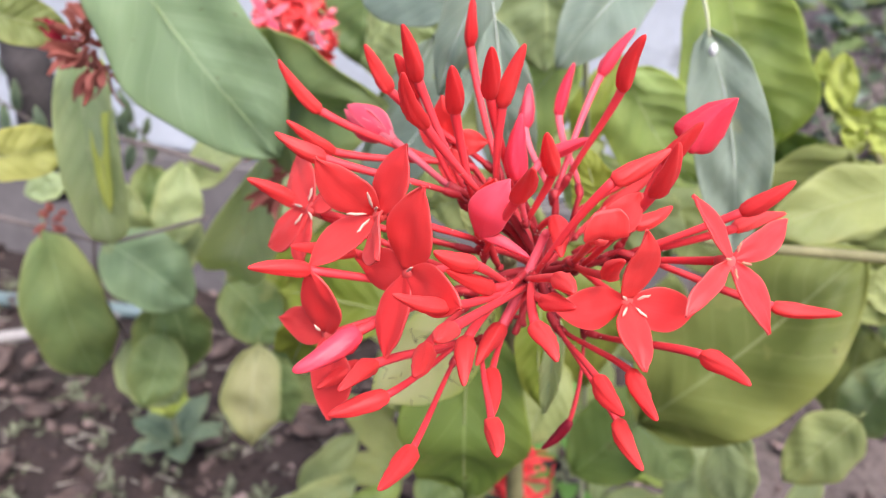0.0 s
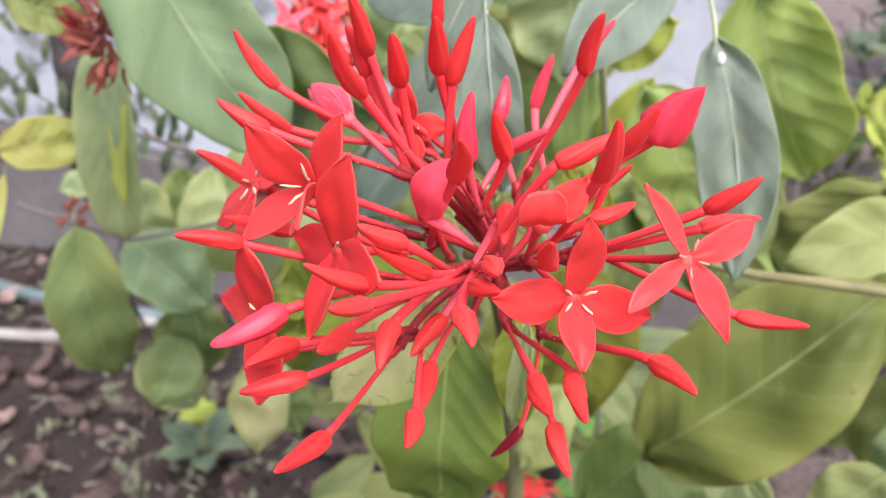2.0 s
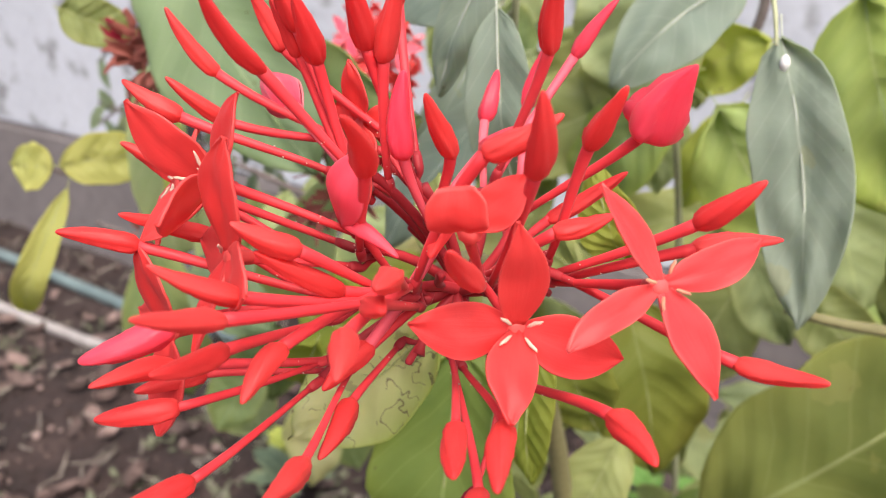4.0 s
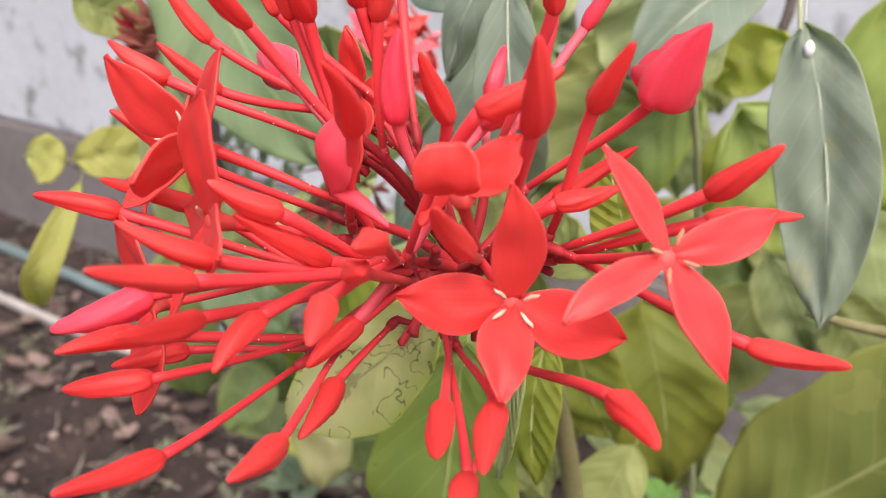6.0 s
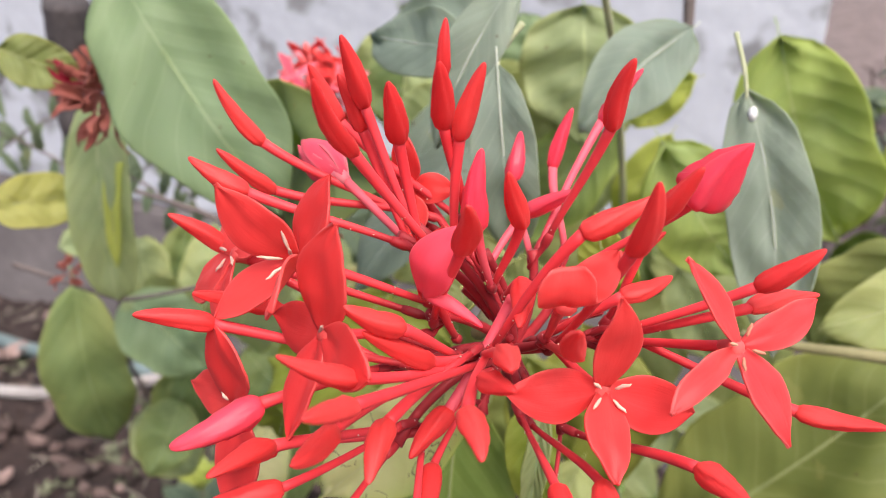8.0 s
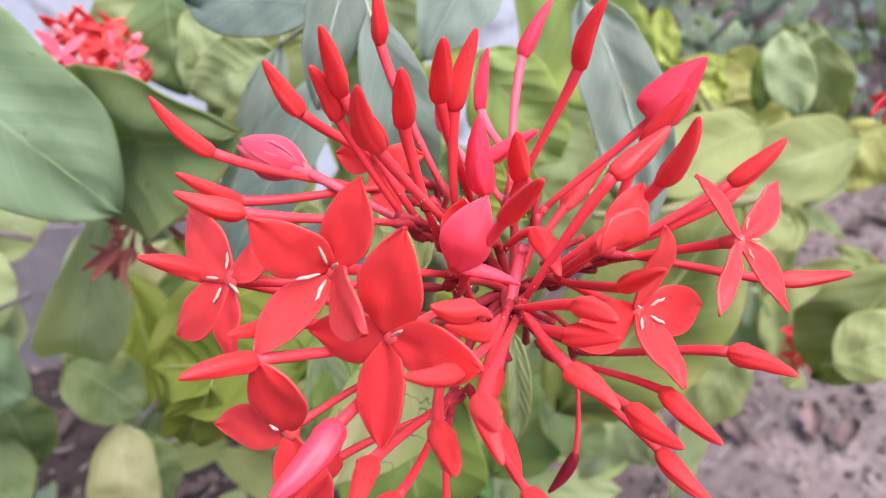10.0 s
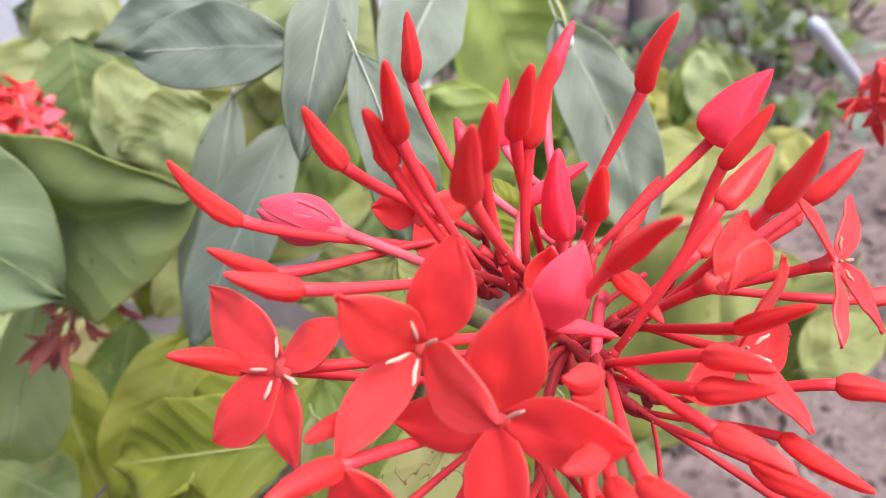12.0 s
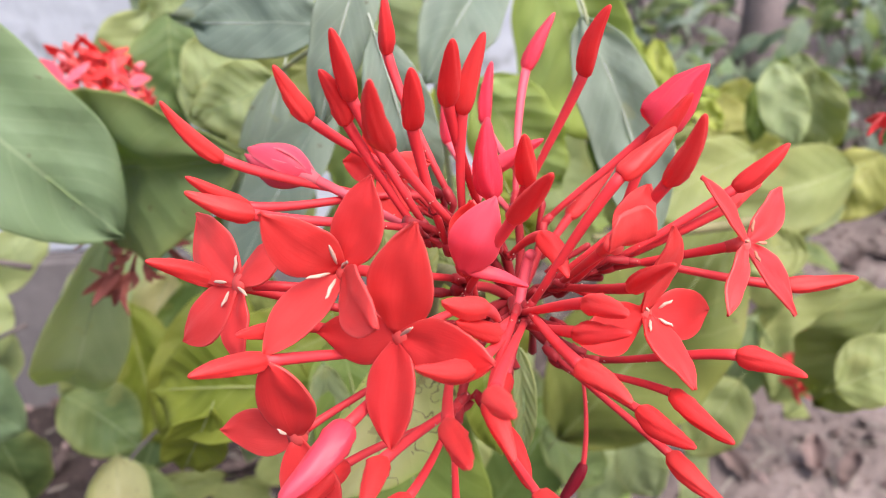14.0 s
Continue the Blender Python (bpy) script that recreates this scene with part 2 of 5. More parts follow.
def wall_material():
    """Old limewash: pale bluish white with dark flaked patches and faint streaks."""
    m, n, l, b = mat_new("limewash")
    broad = noise_node(n, l, 2.2, 4)
    fine = noise_node(n, l, 55, 6)
    f = math_node(n, l, "ADD", math_node(n, l, "MULTIPLY", broad, 0.7), math_node(n, l, "MULTIPLY", fine, 0.3))
    col = ramp(n, l, f, [(0.35, (0.44, 0.47, 0.51)), (0.65, (0.57, 0.605, 0.65))])
    k = n.new("ShaderNodeMapRange")
    k.inputs["From Min"].default_value, k.inputs["From Max"].default_value = 0.545, 0.64
    l.new(noise_node(n, l, 13, 9), k.inputs["Value"])
    col = mix_rgb(n, l, math_node(n, l, "MULTIPLY", k.outputs[0], 0.8), col, (0.17, 0.17, 0.165))
    l.new(col, b.inputs["Base Color"])
    b.inputs["Roughness"].default_value = 0.9
    bump(n, l, b, noise_node(n, l, 30, 8), 0.6, 0.006)
    return m


WALL = wall_material()
PLINTH = rough_material("cement", [(0.3, (0.120, 0.107, 0.105)), (0.7, (0.215, 0.194, 0.189))], 5, 0.9, 40, 0.006)
BARK = rough_material("bark", [(0.3, (0.07, 0.055, 0.05)), (0.7, (0.20, 0.165, 0.15))], 25, 0.9, 120, 0.003)
BARK_DARK = rough_material("bark_dark", [(0.3, (0.030, 0.026, 0.026)), (0.7, (0.095, 0.082, 0.080))], 25, 0.9, 120, 0.003)
TRUNK = rough_material("trunk_bark", [(0.3, (0.138, 0.107, 0.103)), (0.7, (0.284, 0.232, 0.224))], 14, 0.9, 70, 0.006)
TWIG = rough_material("twig_bark", [(0.3, (0.14, 0.13, 0.05)), (0.7, (0.26, 0.24, 0.11))], 60, 0.7, 300, 0.0006)
TWIG_PALE = rough_material("petiole", [(0.3, (0.30, 0.33, 0.18)), (0.7, (0.42, 0.44, 0.26))], 60, 0.6, 300, 0.0004)
STRAW = rough_material("dry_straw", [(0.3, (0.168, 0.140, 0.112)), (0.7, (0.336, 0.308, 0.259))], 20, 0.8, 200, 0.001)


def litter_material():
    """Fallen leaves: each its own shade, from dark brown to a pale bleached pink."""
    m, n, l, b = mat_new("dry_leaf")
    f = math_node(n, l, "ADD", math_node(n, l, "MULTIPLY", noise_node(n, l, 18, 8), 0.55), math_node(n, l, "MULTIPLY", noise_node(n, l, 160, 6), 0.25))
    info = n.new("ShaderNodeObjectInfo")
    geo = n.new("ShaderNodeNewGeometry")
    own = math_node(n, l, "FRACT", math_node(n, l, "ADD", info.outputs["Random"], geo.outputs["Random Per Island"]))
    f = math_node(n, l, "ADD", f, math_node(n, l, "MULTIPLY", math_node(n, l, "POWER", own, 2.4), 0.42))
    l.new(ramp(n, l, f, [(0.28, (0.032, 0.021, 0.018)), (0.5, (0.10, 0.067, 0.058)), (0.70, (0.20, 0.138, 0.122)), (0.92, (0.38, 0.285, 0.260))]), b.inputs["Base Color"])
    b.inputs["Roughness"].default_value = 0.8
    bump(n, l, b, noise_node(n, l, 120, 8), 0.6, 0.002)
    return m


LITTER = litter_material()
PIPE = rough_material("pipe_white", [(0.3, (0.20, 0.18, 0.17)), (0.7, (0.40, 0.38, 0.36))], 30, 0.7, 90, 0.001)
WAX = rough_material("white_wax", [(0.3, (0.70, 0.70, 0.66)), (0.7, (0.82, 0.82, 0.80))], 400, 0.5, 900, 0.0002)
HOSE = rough_material("hose_teal", [(0.3, (0.09, 0.13, 0.13)), (0.7, (0.16, 0.215, 0.215))], 12, 0.5, 90, 0.001)
STEEL = rough_material("pale_metal", [(0.3, (0.35, 0.42, 0.48)), (0.7, (0.55, 0.62, 0.68))], 12, 0.35, 90, 0.001)


# ---- helpers for meshes ----
def part(name, verts, faces, material, parent=None, label="", uvs=None, smooth=True):
    me = bpy.data.meshes.new(name)
    me.from_pydata([tuple(v) for v in verts], [], faces)
    if uvs:
        layer = me.uv_layers.new(name="UVMap")
        for lp in me.loops:
            layer.data[lp.index].uv = uvs[lp.vertex_index]
    me.materials.append(material)
    if smooth:
        me.polygons.foreach_set("use_smooth", [True] * len(me.polygons))
    me.update()
    ob = new(name, me)
    if parent:
        ob.parent = parent
    if label:
        ob["label"] = label
    return ob


def frame_of(d):
    d = d.normalized()
    a = Vector((0, 0, 1)) if abs(d.z) < 0.9 else Vector((1, 0, 0))
    x = d.cross(a).normalized()
    return x, d.cross(x).normalized()


def sweep(points, radii, seg=10, ridges=0, ridge=0.0, twist=0.0):
    """Verts and faces of a closed tube of changing radius along points."""
    vs, fs = [], []
    m = len(points)
    x = None
    for i, p in enumerate(points):
        d = (points[min(i + 1, m - 1)] - points[max(i - 1, 0)]).normalized()
        if x is None:
            x, _ = frame_of(d)
        x = (x - d * x.dot(d)).normalized()
        y = d.cross(x)
        for k in range(seg):
            a = 2 * math.pi * k / seg
            r = radii[i] * (1 + ridge * math.cos(ridges * a + twist * i / m))
            vs.append(p + x * (r * math.cos(a)) + y * (r * math.sin(a)))
    for i in range(m - 1):
        for k in range(seg):
            a, b = i * seg + k, i * seg + (k + 1) % seg
            fs.append((a, b, b + seg, a + seg))
    fs.append(tuple(range(seg - 1, -1, -1)))
    fs.append(tuple(range((m - 1) * seg, m * seg)))
    return vs, fs


def bezier(a, b, c, d, n):
    return [a * (1 - t) ** 3 + b * (3 * t * (1 - t) ** 2) + c * (3 * t * t * (1 - t)) + d * t ** 3 for t in (i / n for i in range(n + 1))]


def empty(name, at, label, category, group="", kind=""):
    ob = new(name)
    ob.location = at
    tagged(ob, label, category, group, kind)
    bpy.context.view_layer.update()
    return ob


# ---- ground and wall ----
def ground_height(x, y):
    return 0.02 * noise.noise(Vector((x * 2.2, y * 2.2, 0))) + 0.012 * noise.noise(Vector((x * 9, y * 9, 3))) + 0.006 * noise.noise(Vector((x * 26, y * 26, 5)))


def make_ground():
    far = [2.0, 8.0, 40.0, 400.0]
    xs = [-2.2 - d for d in reversed(far)] + [-2.2 + 5.4 * i / 220 for i in range(221)] + [3.2 + d for d in far]
    ys = [-0.9 - d for d in reversed(far)] + [-0.9 + 4.4 * j / 160 for j in range(161)] + [3.5 + d for d in far]
    nx = len(xs)
    vs = [(x, y, ground_height(x, y)) for y in ys for x in xs]
    fs = [(j * nx + i, j * nx + i + 1, (j + 1) * nx + i + 1, (j + 1) * nx + i) for j in range(len(ys) - 1) for i in range(nx - 1)]
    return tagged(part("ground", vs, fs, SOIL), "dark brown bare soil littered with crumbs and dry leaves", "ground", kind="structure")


make_ground()


def box(name, lo, hi, material, parent=None, turn=0.0, about=(0, 0)):
    bm = bmesh.new()
    bmesh.ops.create_cube(bm, size=1)
    for v in bm.verts:
        v.co = Vector([lo[i] + (v.co[i] + 0.5) * (hi[i] - lo[i]) for i in range(3)])
    bmesh.ops.bevel(bm, geom=bm.edges[:], offset=0.008, segments=2, affect="EDGES")
    me = bpy.data.meshes.new(name)
    bm.to_mesh(me)
    bm.free()
    me.materials.append(material)
    ob = new(name, me)
    ob.matrix_world = Matrix.Translation((about[0], about[1], 0)) @ pose(0, 0, 0, 0, 0, turn)
    if parent:
        ob.parent = parent
    return ob


tagged(box("wall_north", (-3.0, 0.0, 0.255), (1.62, 0.2, 2.6), WALL, None, -17.2, (-1.2, 1.41)), "weathered white limewashed garden wall with dark stains", "wall", kind="structure")
tagged(box("plinth", (-3.0, -0.012, -0.1), (1.62, 0.2, 0.255), PLINTH, None, -17.2, (-1.2, 1.41)), "grey cement plinth along the garden wall", "plinth", kind="structure")


# ---- leaves ----
EDGED = [-1, -0.96, -0.78, -0.56, -0.36, -0.18, 0, 0.18, 0.36, 0.56, 0.78, 0.96, 1]


def leaf(thing, base, tip, width, facing, material, bend=0.08, fold=0.16, roll=0.0, wave=0.042, shape=0.56, name="leaf", sway=None, even=1.0):
    """A blade from base to tip; facing: the way its upper side looks; bend: droop of the middle, fold: the V along the midrib, even: below 1 for straighter sides."""
    a, b = Vector(base), Vector(tip)
    ax = b - a
    ln = ax.length
    ax = ax / ln
    n = Vector(facing)
    n = (n - ax * n.dot(ax)).normalized()
    n = Matrix.Rotation(radians(roll), 3, ax) @ n
    s = ax.cross(n)
    us = EDGED
    nu, nv = len(us) - 1, 18
    seed = random.random() * 50
    vs, uvs, fs = [], [], []
    sway = (random.uniform(-0.045, 0.045) if sway is None else sway) * ln
    widest = random.uniform(0.38, 0.50)
    point = 2.1 * (0.56 / shape) * random.uniform(0.9, 1.2)
    for j in range(nv + 1):
        v = j / nv
        if v < widest:
            w0 = max(0.0, 1 - ((widest - v) / widest) ** 2.2) ** 0.62
        else:
            w0 = max(0.0, 1 - ((v - widest) / (1 - widest)) ** point) ** 0.85
        w0 = w0 ** even + 0.012
        mid = a + ax * (ln * v) + n * (bend * ln * math.sin(math.pi * v)) + s * (sway * math.sin(math.pi * v))
        for u in us:
            w = width * 0.5 * w0 * (1 + 0.13 * noise.noise(Vector((v * 4.5, seed + (9 if u > 0 else 0), 1))))
            q = mid + s * (u * w) + n * (fold * abs(u) ** 1.25 * w - 0.05 * width * (u * u) * v)
            q += n * (wave * width * noise.noise(Vector((u * 1.7 + seed, v * 5, seed))) * 3.4)
            vs.append(q)
            uvs.append((u / 2 + 0.5, v))
    for j in range(nv):
        for i in range(nu):
            k = j * (nu + 1) + i
            fs.append((k, k + 1, k + nu + 2, k + nu + 1))
    ob = part(name, vs, fs, material, thing, "", uvs)
    so = ob.modifiers.new("thickness", "SOLIDIFY")
    so.thickness = 0.0005
    rb = [a + ax * (ln * v) + n * (bend * ln * math.sin(math.pi * v) - 0.0002) + s * (sway * math.sin(math.pi * max(v, 0))) for v in (k / 12 for k in range(-1, 13))]
    rr = [max(0.0002, width * 0.0055 * (1 - 0.85 * k / 13)) for k in range(14)]
    rv, rf = sweep(rb, rr, 6)
    part("midrib", rv, rf, RIB[material.name], ob)
    return ob


def plain_material(name, a, c, rough=0.5):
    m, n, l, b = mat_new(name)
    l.new(ramp(n, l, noise_node(n, l, 120, 3), [(0.3, a), (0.7, c)]), b.inputs["Base Color"])
    b.inputs["Roughness"].default_value = rough
    return m


RIB_GREEN = plain_material("midrib_green", (0.22, 0.31, 0.11), (0.31, 0.40, 0.17))
RIB_GREY = plain_material("midrib_pale", (0.36, 0.40, 0.30), (0.46, 0.50, 0.40))
RIB_LIME = plain_material("midrib_lime", (0.30, 0.34, 0.10), (0.40, 0.42, 0.16))
RIB = {"leaf_green": RIB_GREEN, "leaf_dark_green": RIB_GREEN, "leaf_pale_green": RIB_GREEN, "leaf_olive_lime": RIB_LIME, "leaf_yellowing": RIB_LIME, "leaf_grey_green": RIB_GREY, "leaf_mined": RIB_LIME, "leaf_chartreuse": RIB_LIME, "leaf_new_yellow_green": RIB_LIME, "leaf_bright_green": RIB_GREEN, "leaf_cream": RIB_LIME, "leaf_fresh_green": RIB_LIME, "leaf_pale_mint": RIB_GREEN, "leaf_dull_green": RIB_GREEN, "leaf_moss_olive": RIB_LIME, "leaf_olive": RIB_LIME, "leaf_jade_green": RIB_GREEN, "leaf_vivid_green": RIB_GREEN}

shrub = empty("ixora_shrub", (0.02, 0.16, 0.0), "flowering shrub with broad glossy green leaves growing from the soil", "shrub")
tree_sprig = empty("grey_leaf_sprig", (0.02, 0.22, 0.0), "slender sapling with dull grey-green lance-shaped leaves", "sapling")
shrub.location = tree_sprig.location = (0, 0, 0)
def stem(thing, pts, r0, r1, material, name="stem"):
    p = [Vector(q) for q in pts]
    path = []
    for i in range(len(p) - 1):
        q0, q3 = p[max(i - 1, 0)], p[min(i + 2, len(p) - 1)]
        path += bezier(p[i], p[i] + (p[i + 1] - q0) / 6, p[i + 1] - (q3 - p[i]) / 6, p[i + 1], 8)[:-1]
    path.append(p[-1])
    m = len(path)
    rr = [(r0 + (r1 - r0) * k / (m - 1)) * (1 + 0.12 * noise.noise(path[k] * 90)) for k in range(m)]
    vs, fs = sweep(path, rr, 9)
    return part(name, vs, fs, material, thing)


leaf(shrub, (-0.1035, 0.2516, 0.7178), (-0.0535, 0.2380, 0.6470), 0.0430, (0.3065, -0.9144, 0.2646), LEAF_JADE, bend=.08, shape=.45)
leaf(shrub, (-0.0660, 0.2830, 0.6560), (-0.0205, 0.2250, 0.6690), 0.0500, (0.10, -0.95, 0.10), LEAF_GREEN, fold=.42, shape=.5)
leaf(shrub, (-0.0640, 0.2797, 0.6312), (-0.1040, 0.3280, 0.5487), 0.0290, (0.2402, -0.8589, 0.4524), LEAF_MINT, fold=.34, bend=.2)
leaf(shrub, (-0.1365, 0.2892, 0.6690), (-0.1400, 0.2868, 0.5860), 0.0222, (0.4097, -0.8378, 0.3609), LEAF_MINT, fold=.15, shape=.42, even=.5, sway=0.03)
leaf(shrub, (-0.2362, 0.4071, 0.5289), (-0.2326, 0.4123, 0.4149), 0.0470, (0.4279, -0.7478, 0.5076), LEAF_GREEN, bend=.15)
leaf(shrub, (-0.1855, 0.2830, 0.6250), (-0.1584, 0.3090, 0.6235), 0.0218, (0.5857, -0.7637, 0.2714), LEAF_YELLOW)
leaf(shrub, (-0.1893, 0.2830, 0.6235), (-0.2075, 0.2810, 0.6248), 0.0198, (0.6481, -0.7131, 0.2673), LEAF_YELLOW)
leaf(shrub, (-0.1850, 0.2832, 0.6146), (-0.2177, 0.2792, 0.5535), 0.0132, (0.6319, -0.6846, 0.3633), LEAF_YELLOW, bend=.3)
leaf(shrub, (-0.1906, 0.4022, 0.5221), (-0.1928, 0.4189, 0.5566), 0.0290, (0.3836, -0.8216, 0.4216), LEAF_PALE)
leaf(shrub, (-0.1655, 0.4088, 0.5144), (-0.1578, 0.4349, 0.5604), 0.0283, (0.3238, -0.8449, 0.4258), LEAF_PALE)
leaf(shrub, (-0.1680, 0.4731, 0.5253), (-0.1352, 0.4960, 0.5545), 0.0279, (0.2759, -0.8819, 0.3823), LEAF_PALE)
leaf(shrub, (-0.1792, 0.3599, 0.5478), (-0.1369, 0.3549, 0.5097), 0.0408, (0.3519, -0.7958, 0.4928), LEAF_JADE, bend=.15)
leaf(shrub, (-0.1652, 0.3936, 0.4896), (-0.1622, 0.3931, 0.4337), 0.0355, (0.3182, -0.7646, 0.5604), LEAF_GREEN)
leaf(shrub, (-0.1670, 0.3805, 0.4719), (-0.1767, 0.3503, 0.4400), 0.0344, (0.3441, -0.7315, 0.5887), LEAF_GREEN)
leaf(shrub, (-0.1205, 0.3659, 0.5174), (-0.0916, 0.3529, 0.4862), 0.0342, (0.2360, -0.7996, 0.5522), LEAF_GREEN)
leaf(shrub, (-0.0982, 0.3348, 0.4986), (-0.1067, 0.3219, 0.4392), 0.0306, (0.2306, -0.7392, 0.6328), LEAF_CREAM, fold=.15)
leaf(shrub, (-0.1012, 0.3546, 0.4750), (-0.0897, 0.3474, 0.4312), 0.0272, (0.2033, -0.7475, 0.6324), LEAF_GREEN)
leaf(shrub, (0.0070, 0.1734, 0.6317), (0.0067, 0.1727, 0.5625), 0.0345, (-0.0296, -0.7491, 0.6618), LEAF_FRESH, bend=.2)
leaf(shrub, (-0.0111, 0.1966, 0.6127), (-0.0547, 0.2216, 0.6057), 0.0277, (0.1294, -0.8225, 0.5538), LEAF_CHARTREUSE, bend=.2)
leaf(shrub, (0.0800, 0.2402, 0.5300), (0.1480, 0.2361, 0.6135), 0.0540, (-0.3553, -0.7471, 0.5618), LEAF_OLIVE, bend=.12)
leaf(shrub, (0.1913, 0.2856, 0.6131), (0.1256, 0.2677, 0.6034), 0.0279, (-0.4541, -0.7929, 0.4063), LEAF_LIME, shape=.48)
leaf(shrub, (0.2017, 0.2942, 0.5689), (0.1852, 0.2899, 0.5460), 0.0319, (-0.4839, -0.7306, 0.4817), LEAF_LIME)
leaf(shrub, (0.1150, 0.3363, 0.6926), (0.1525, 0.3311, 0.6113), 0.0516, (-0.3589, -0.8955, 0.2631), LEAF_SUN, bend=.1, shape=.5)
leaf(tree_sprig, (0.0688, 0.2035, 0.6985), (0.0780, 0.1800, 0.6425), 0.0195, (-0.36, -0.93, 0.02), LEAF_GREY, bend=.03, sway=-0.05)
leaf(tree_sprig, (0.0637, 0.2482, 0.7060), (0.0337, 0.2274, 0.6809), 0.0217, (-0.1954, -0.9541, 0.2269), LEAF_GREY)
leaf(tree_sprig, (0.0119, 0.1814, 0.7061), (0.0181, 0.1796, 0.6639), 0.0140, (-0.0781, -0.9380, 0.3378), LEAF_GREY, bend=.15)
leaf(tree_sprig, (0.0142, 0.1903, 0.7210), (-0.0011, 0.1857, 0.6867), 0.0122, (-0.2539, -0.9375, 0.2379), LEAF_GREY, bend=.1)
leaf(tree_sprig, (0.0068, 0.2051, 0.7040), (-0.0246, 0.2349, 0.7030), 0.0180, (-0.1269, -0.87, 0.42), LEAF_GREY, bend=.06)
leaf(tree_sprig, (0.0082, 0.2531, 0.7053), (-0.0299, 0.2758, 0.6982), 0.0175, (-0.10, -0.85, 0.45), LEAF_GREY, bend=.06)
leaf(tree_sprig, (-0.0026, 0.2394, 0.6872), (-0.0273, 0.2373, 0.6264), 0.0140, (-0.0784, -0.9144, 0.3971), LEAF_GREY, bend=.1)
leaf(tree_sprig, (0.0087, 0.2347, 0.6782), (-0.0294, 0.2267, 0.6282), 0.0186, (-0.1032, -0.8994, 0.4247), LEAF_GREY, bend=.1)
leaf(shrub, (0.0663, 0.2796, 0.6640), (0.1053, 0.2920, 0.6113), 0.0348, (-0.2691, -0.8963, 0.3523), LEAF_SUN)
leaf(shrub, (0.0412, 0.1726, 0.6578), (0.0337, 0.1726, 0.6781), 0.0120, (-0.1925, -0.8864, 0.4211), LEAF_CHARTREUSE)
leaf(shrub, (0.0252, 0.1647, 0.6394), (0.0263, 0.1554, 0.6113), 0.0119, (-0.1260, -0.7826, 0.6096), LEAF_CHARTREUSE, bend=.1)
leaf(shrub, (0.0388, 0.3243, 0.7031), (0.0419, 0.3127, 0.6531), 0.0478, (-0.1226, -0.9681, 0.2186), LEAF_PALE)
leaf(shrub, (-0.0009, 0.2992, 0.6690), (-0.0317, 0.2953, 0.6613), 0.0258, (0.0527, -0.9603, 0.2740), LEAF_PALE)
leaf(shrub, (0.1868, 0.3789, 0.6262), (0.1886, 0.3832, 0.6435), 0.0076, (-0.45, -0.82, 0.34), LEAF_NEON, fold=0.3, wave=.08)
leaf(shrub, (0.1961, 0.3790, 0.6419), (0.1988, 0.3677, 0.6119), 0.0144, (-0.45, -0.82, 0.34), LEAF_NEON, fold=0.35, wave=.08)
leaf(shrub, (0.1918, 0.3791, 0.6348), (0.2009, 0.3757, 0.6392), 0.0068, (-0.45, -0.82, 0.34), LEAF_NEON, fold=0.3, wave=.08)
leaf(shrub, (0.1950, 0.3701, 0.6131), (0.2127, 0.3599, 0.6120), 0.0102, (-0.45, -0.82, 0.34), LEAF_NEON, fold=0.4, wave=.08)
leaf(shrub, (0.2006, 0.3665, 0.6115), (0.2060, 0.3581, 0.5979), 0.0110, (-0.45, -0.82, 0.34), LEAF_NEON, fold=0.3, wave=.08)
leaf(shrub, (0.2071, 0.3637, 0.6135), (0.2219, 0.3557, 0.6156), 0.0119, (-0.45, -0.82, 0.34), LEAF_NEON, fold=0.4, wave=.08)
leaf(shrub, (0.2106, 0.3606, 0.6108), (0.2209, 0.3496, 0.5991), 0.0127, (-0.45, -0.82, 0.34), LEAF_NEON, fold=0.3, wave=.08)
stem(shrub, [(0.2283, 0.3610, 0.5786), (0.2144, 0.3699, 0.6027), (0.2028, 0.3754, 0.6127), (0.1985, 0.3839, 0.6390)], .0016, .0010, TWIG)
leaf(shrub, (0.2837, 0.5418, 0.5298), (0.2629, 0.5860, 0.4717), 0.0440, (-0.4053, -0.8362, 0.3696), LEAF_DARK)
leaf(shrub, (0.1320, 0.2743, 0.4905), (0.1518, 0.2813, 0.4332), 0.0231, (-0.3341, -0.6542, 0.6785), LEAF_PALE)
leaf(shrub, (0.0881, 0.2754, 0.5035), (0.1219, 0.2776, 0.4593), 0.0246, (-0.2627, -0.6921, 0.6723), LEAF_GREEN)
leaf(shrub, (0.2080, 0.2955, 0.4818), (0.1734, 0.2858, 0.4487), 0.0310, (-0.4244, -0.6469, 0.6336), LEAF_LIME)
leaf(shrub, (0.2502, 0.3402, 0.4823), (0.2450, 0.3577, 0.4116), 0.0342, (-0.4723, -0.6655, 0.5780), LEAF_MINT)
leaf(shrub, (0.0468, 0.2488, 0.5542), (0.0325, 0.2355, 0.5211), 0.0235, (-0.1222, -0.7462, 0.6544), LEAF_LIME)
leaf(shrub, (-0.0057, 0.2405, 0.5097), (0.0113, 0.2354, 0.4779), 0.0304, (-0.0080, -0.6805, 0.7327), LEAF_GREEN)
leaf(shrub, (0.3137, 0.3527, 0.5604), (0.2133, 0.3707, 0.5471), 0.0452, (-0.5802, -0.7096, 0.3998), LEAF_LIME, bend=.15)
leaf(shrub, (0.3206, 0.3594, 0.5318), (0.2365, 0.3955, 0.5245), 0.0333, (-0.5751, -0.6982, 0.4264), LEAF_PALE)
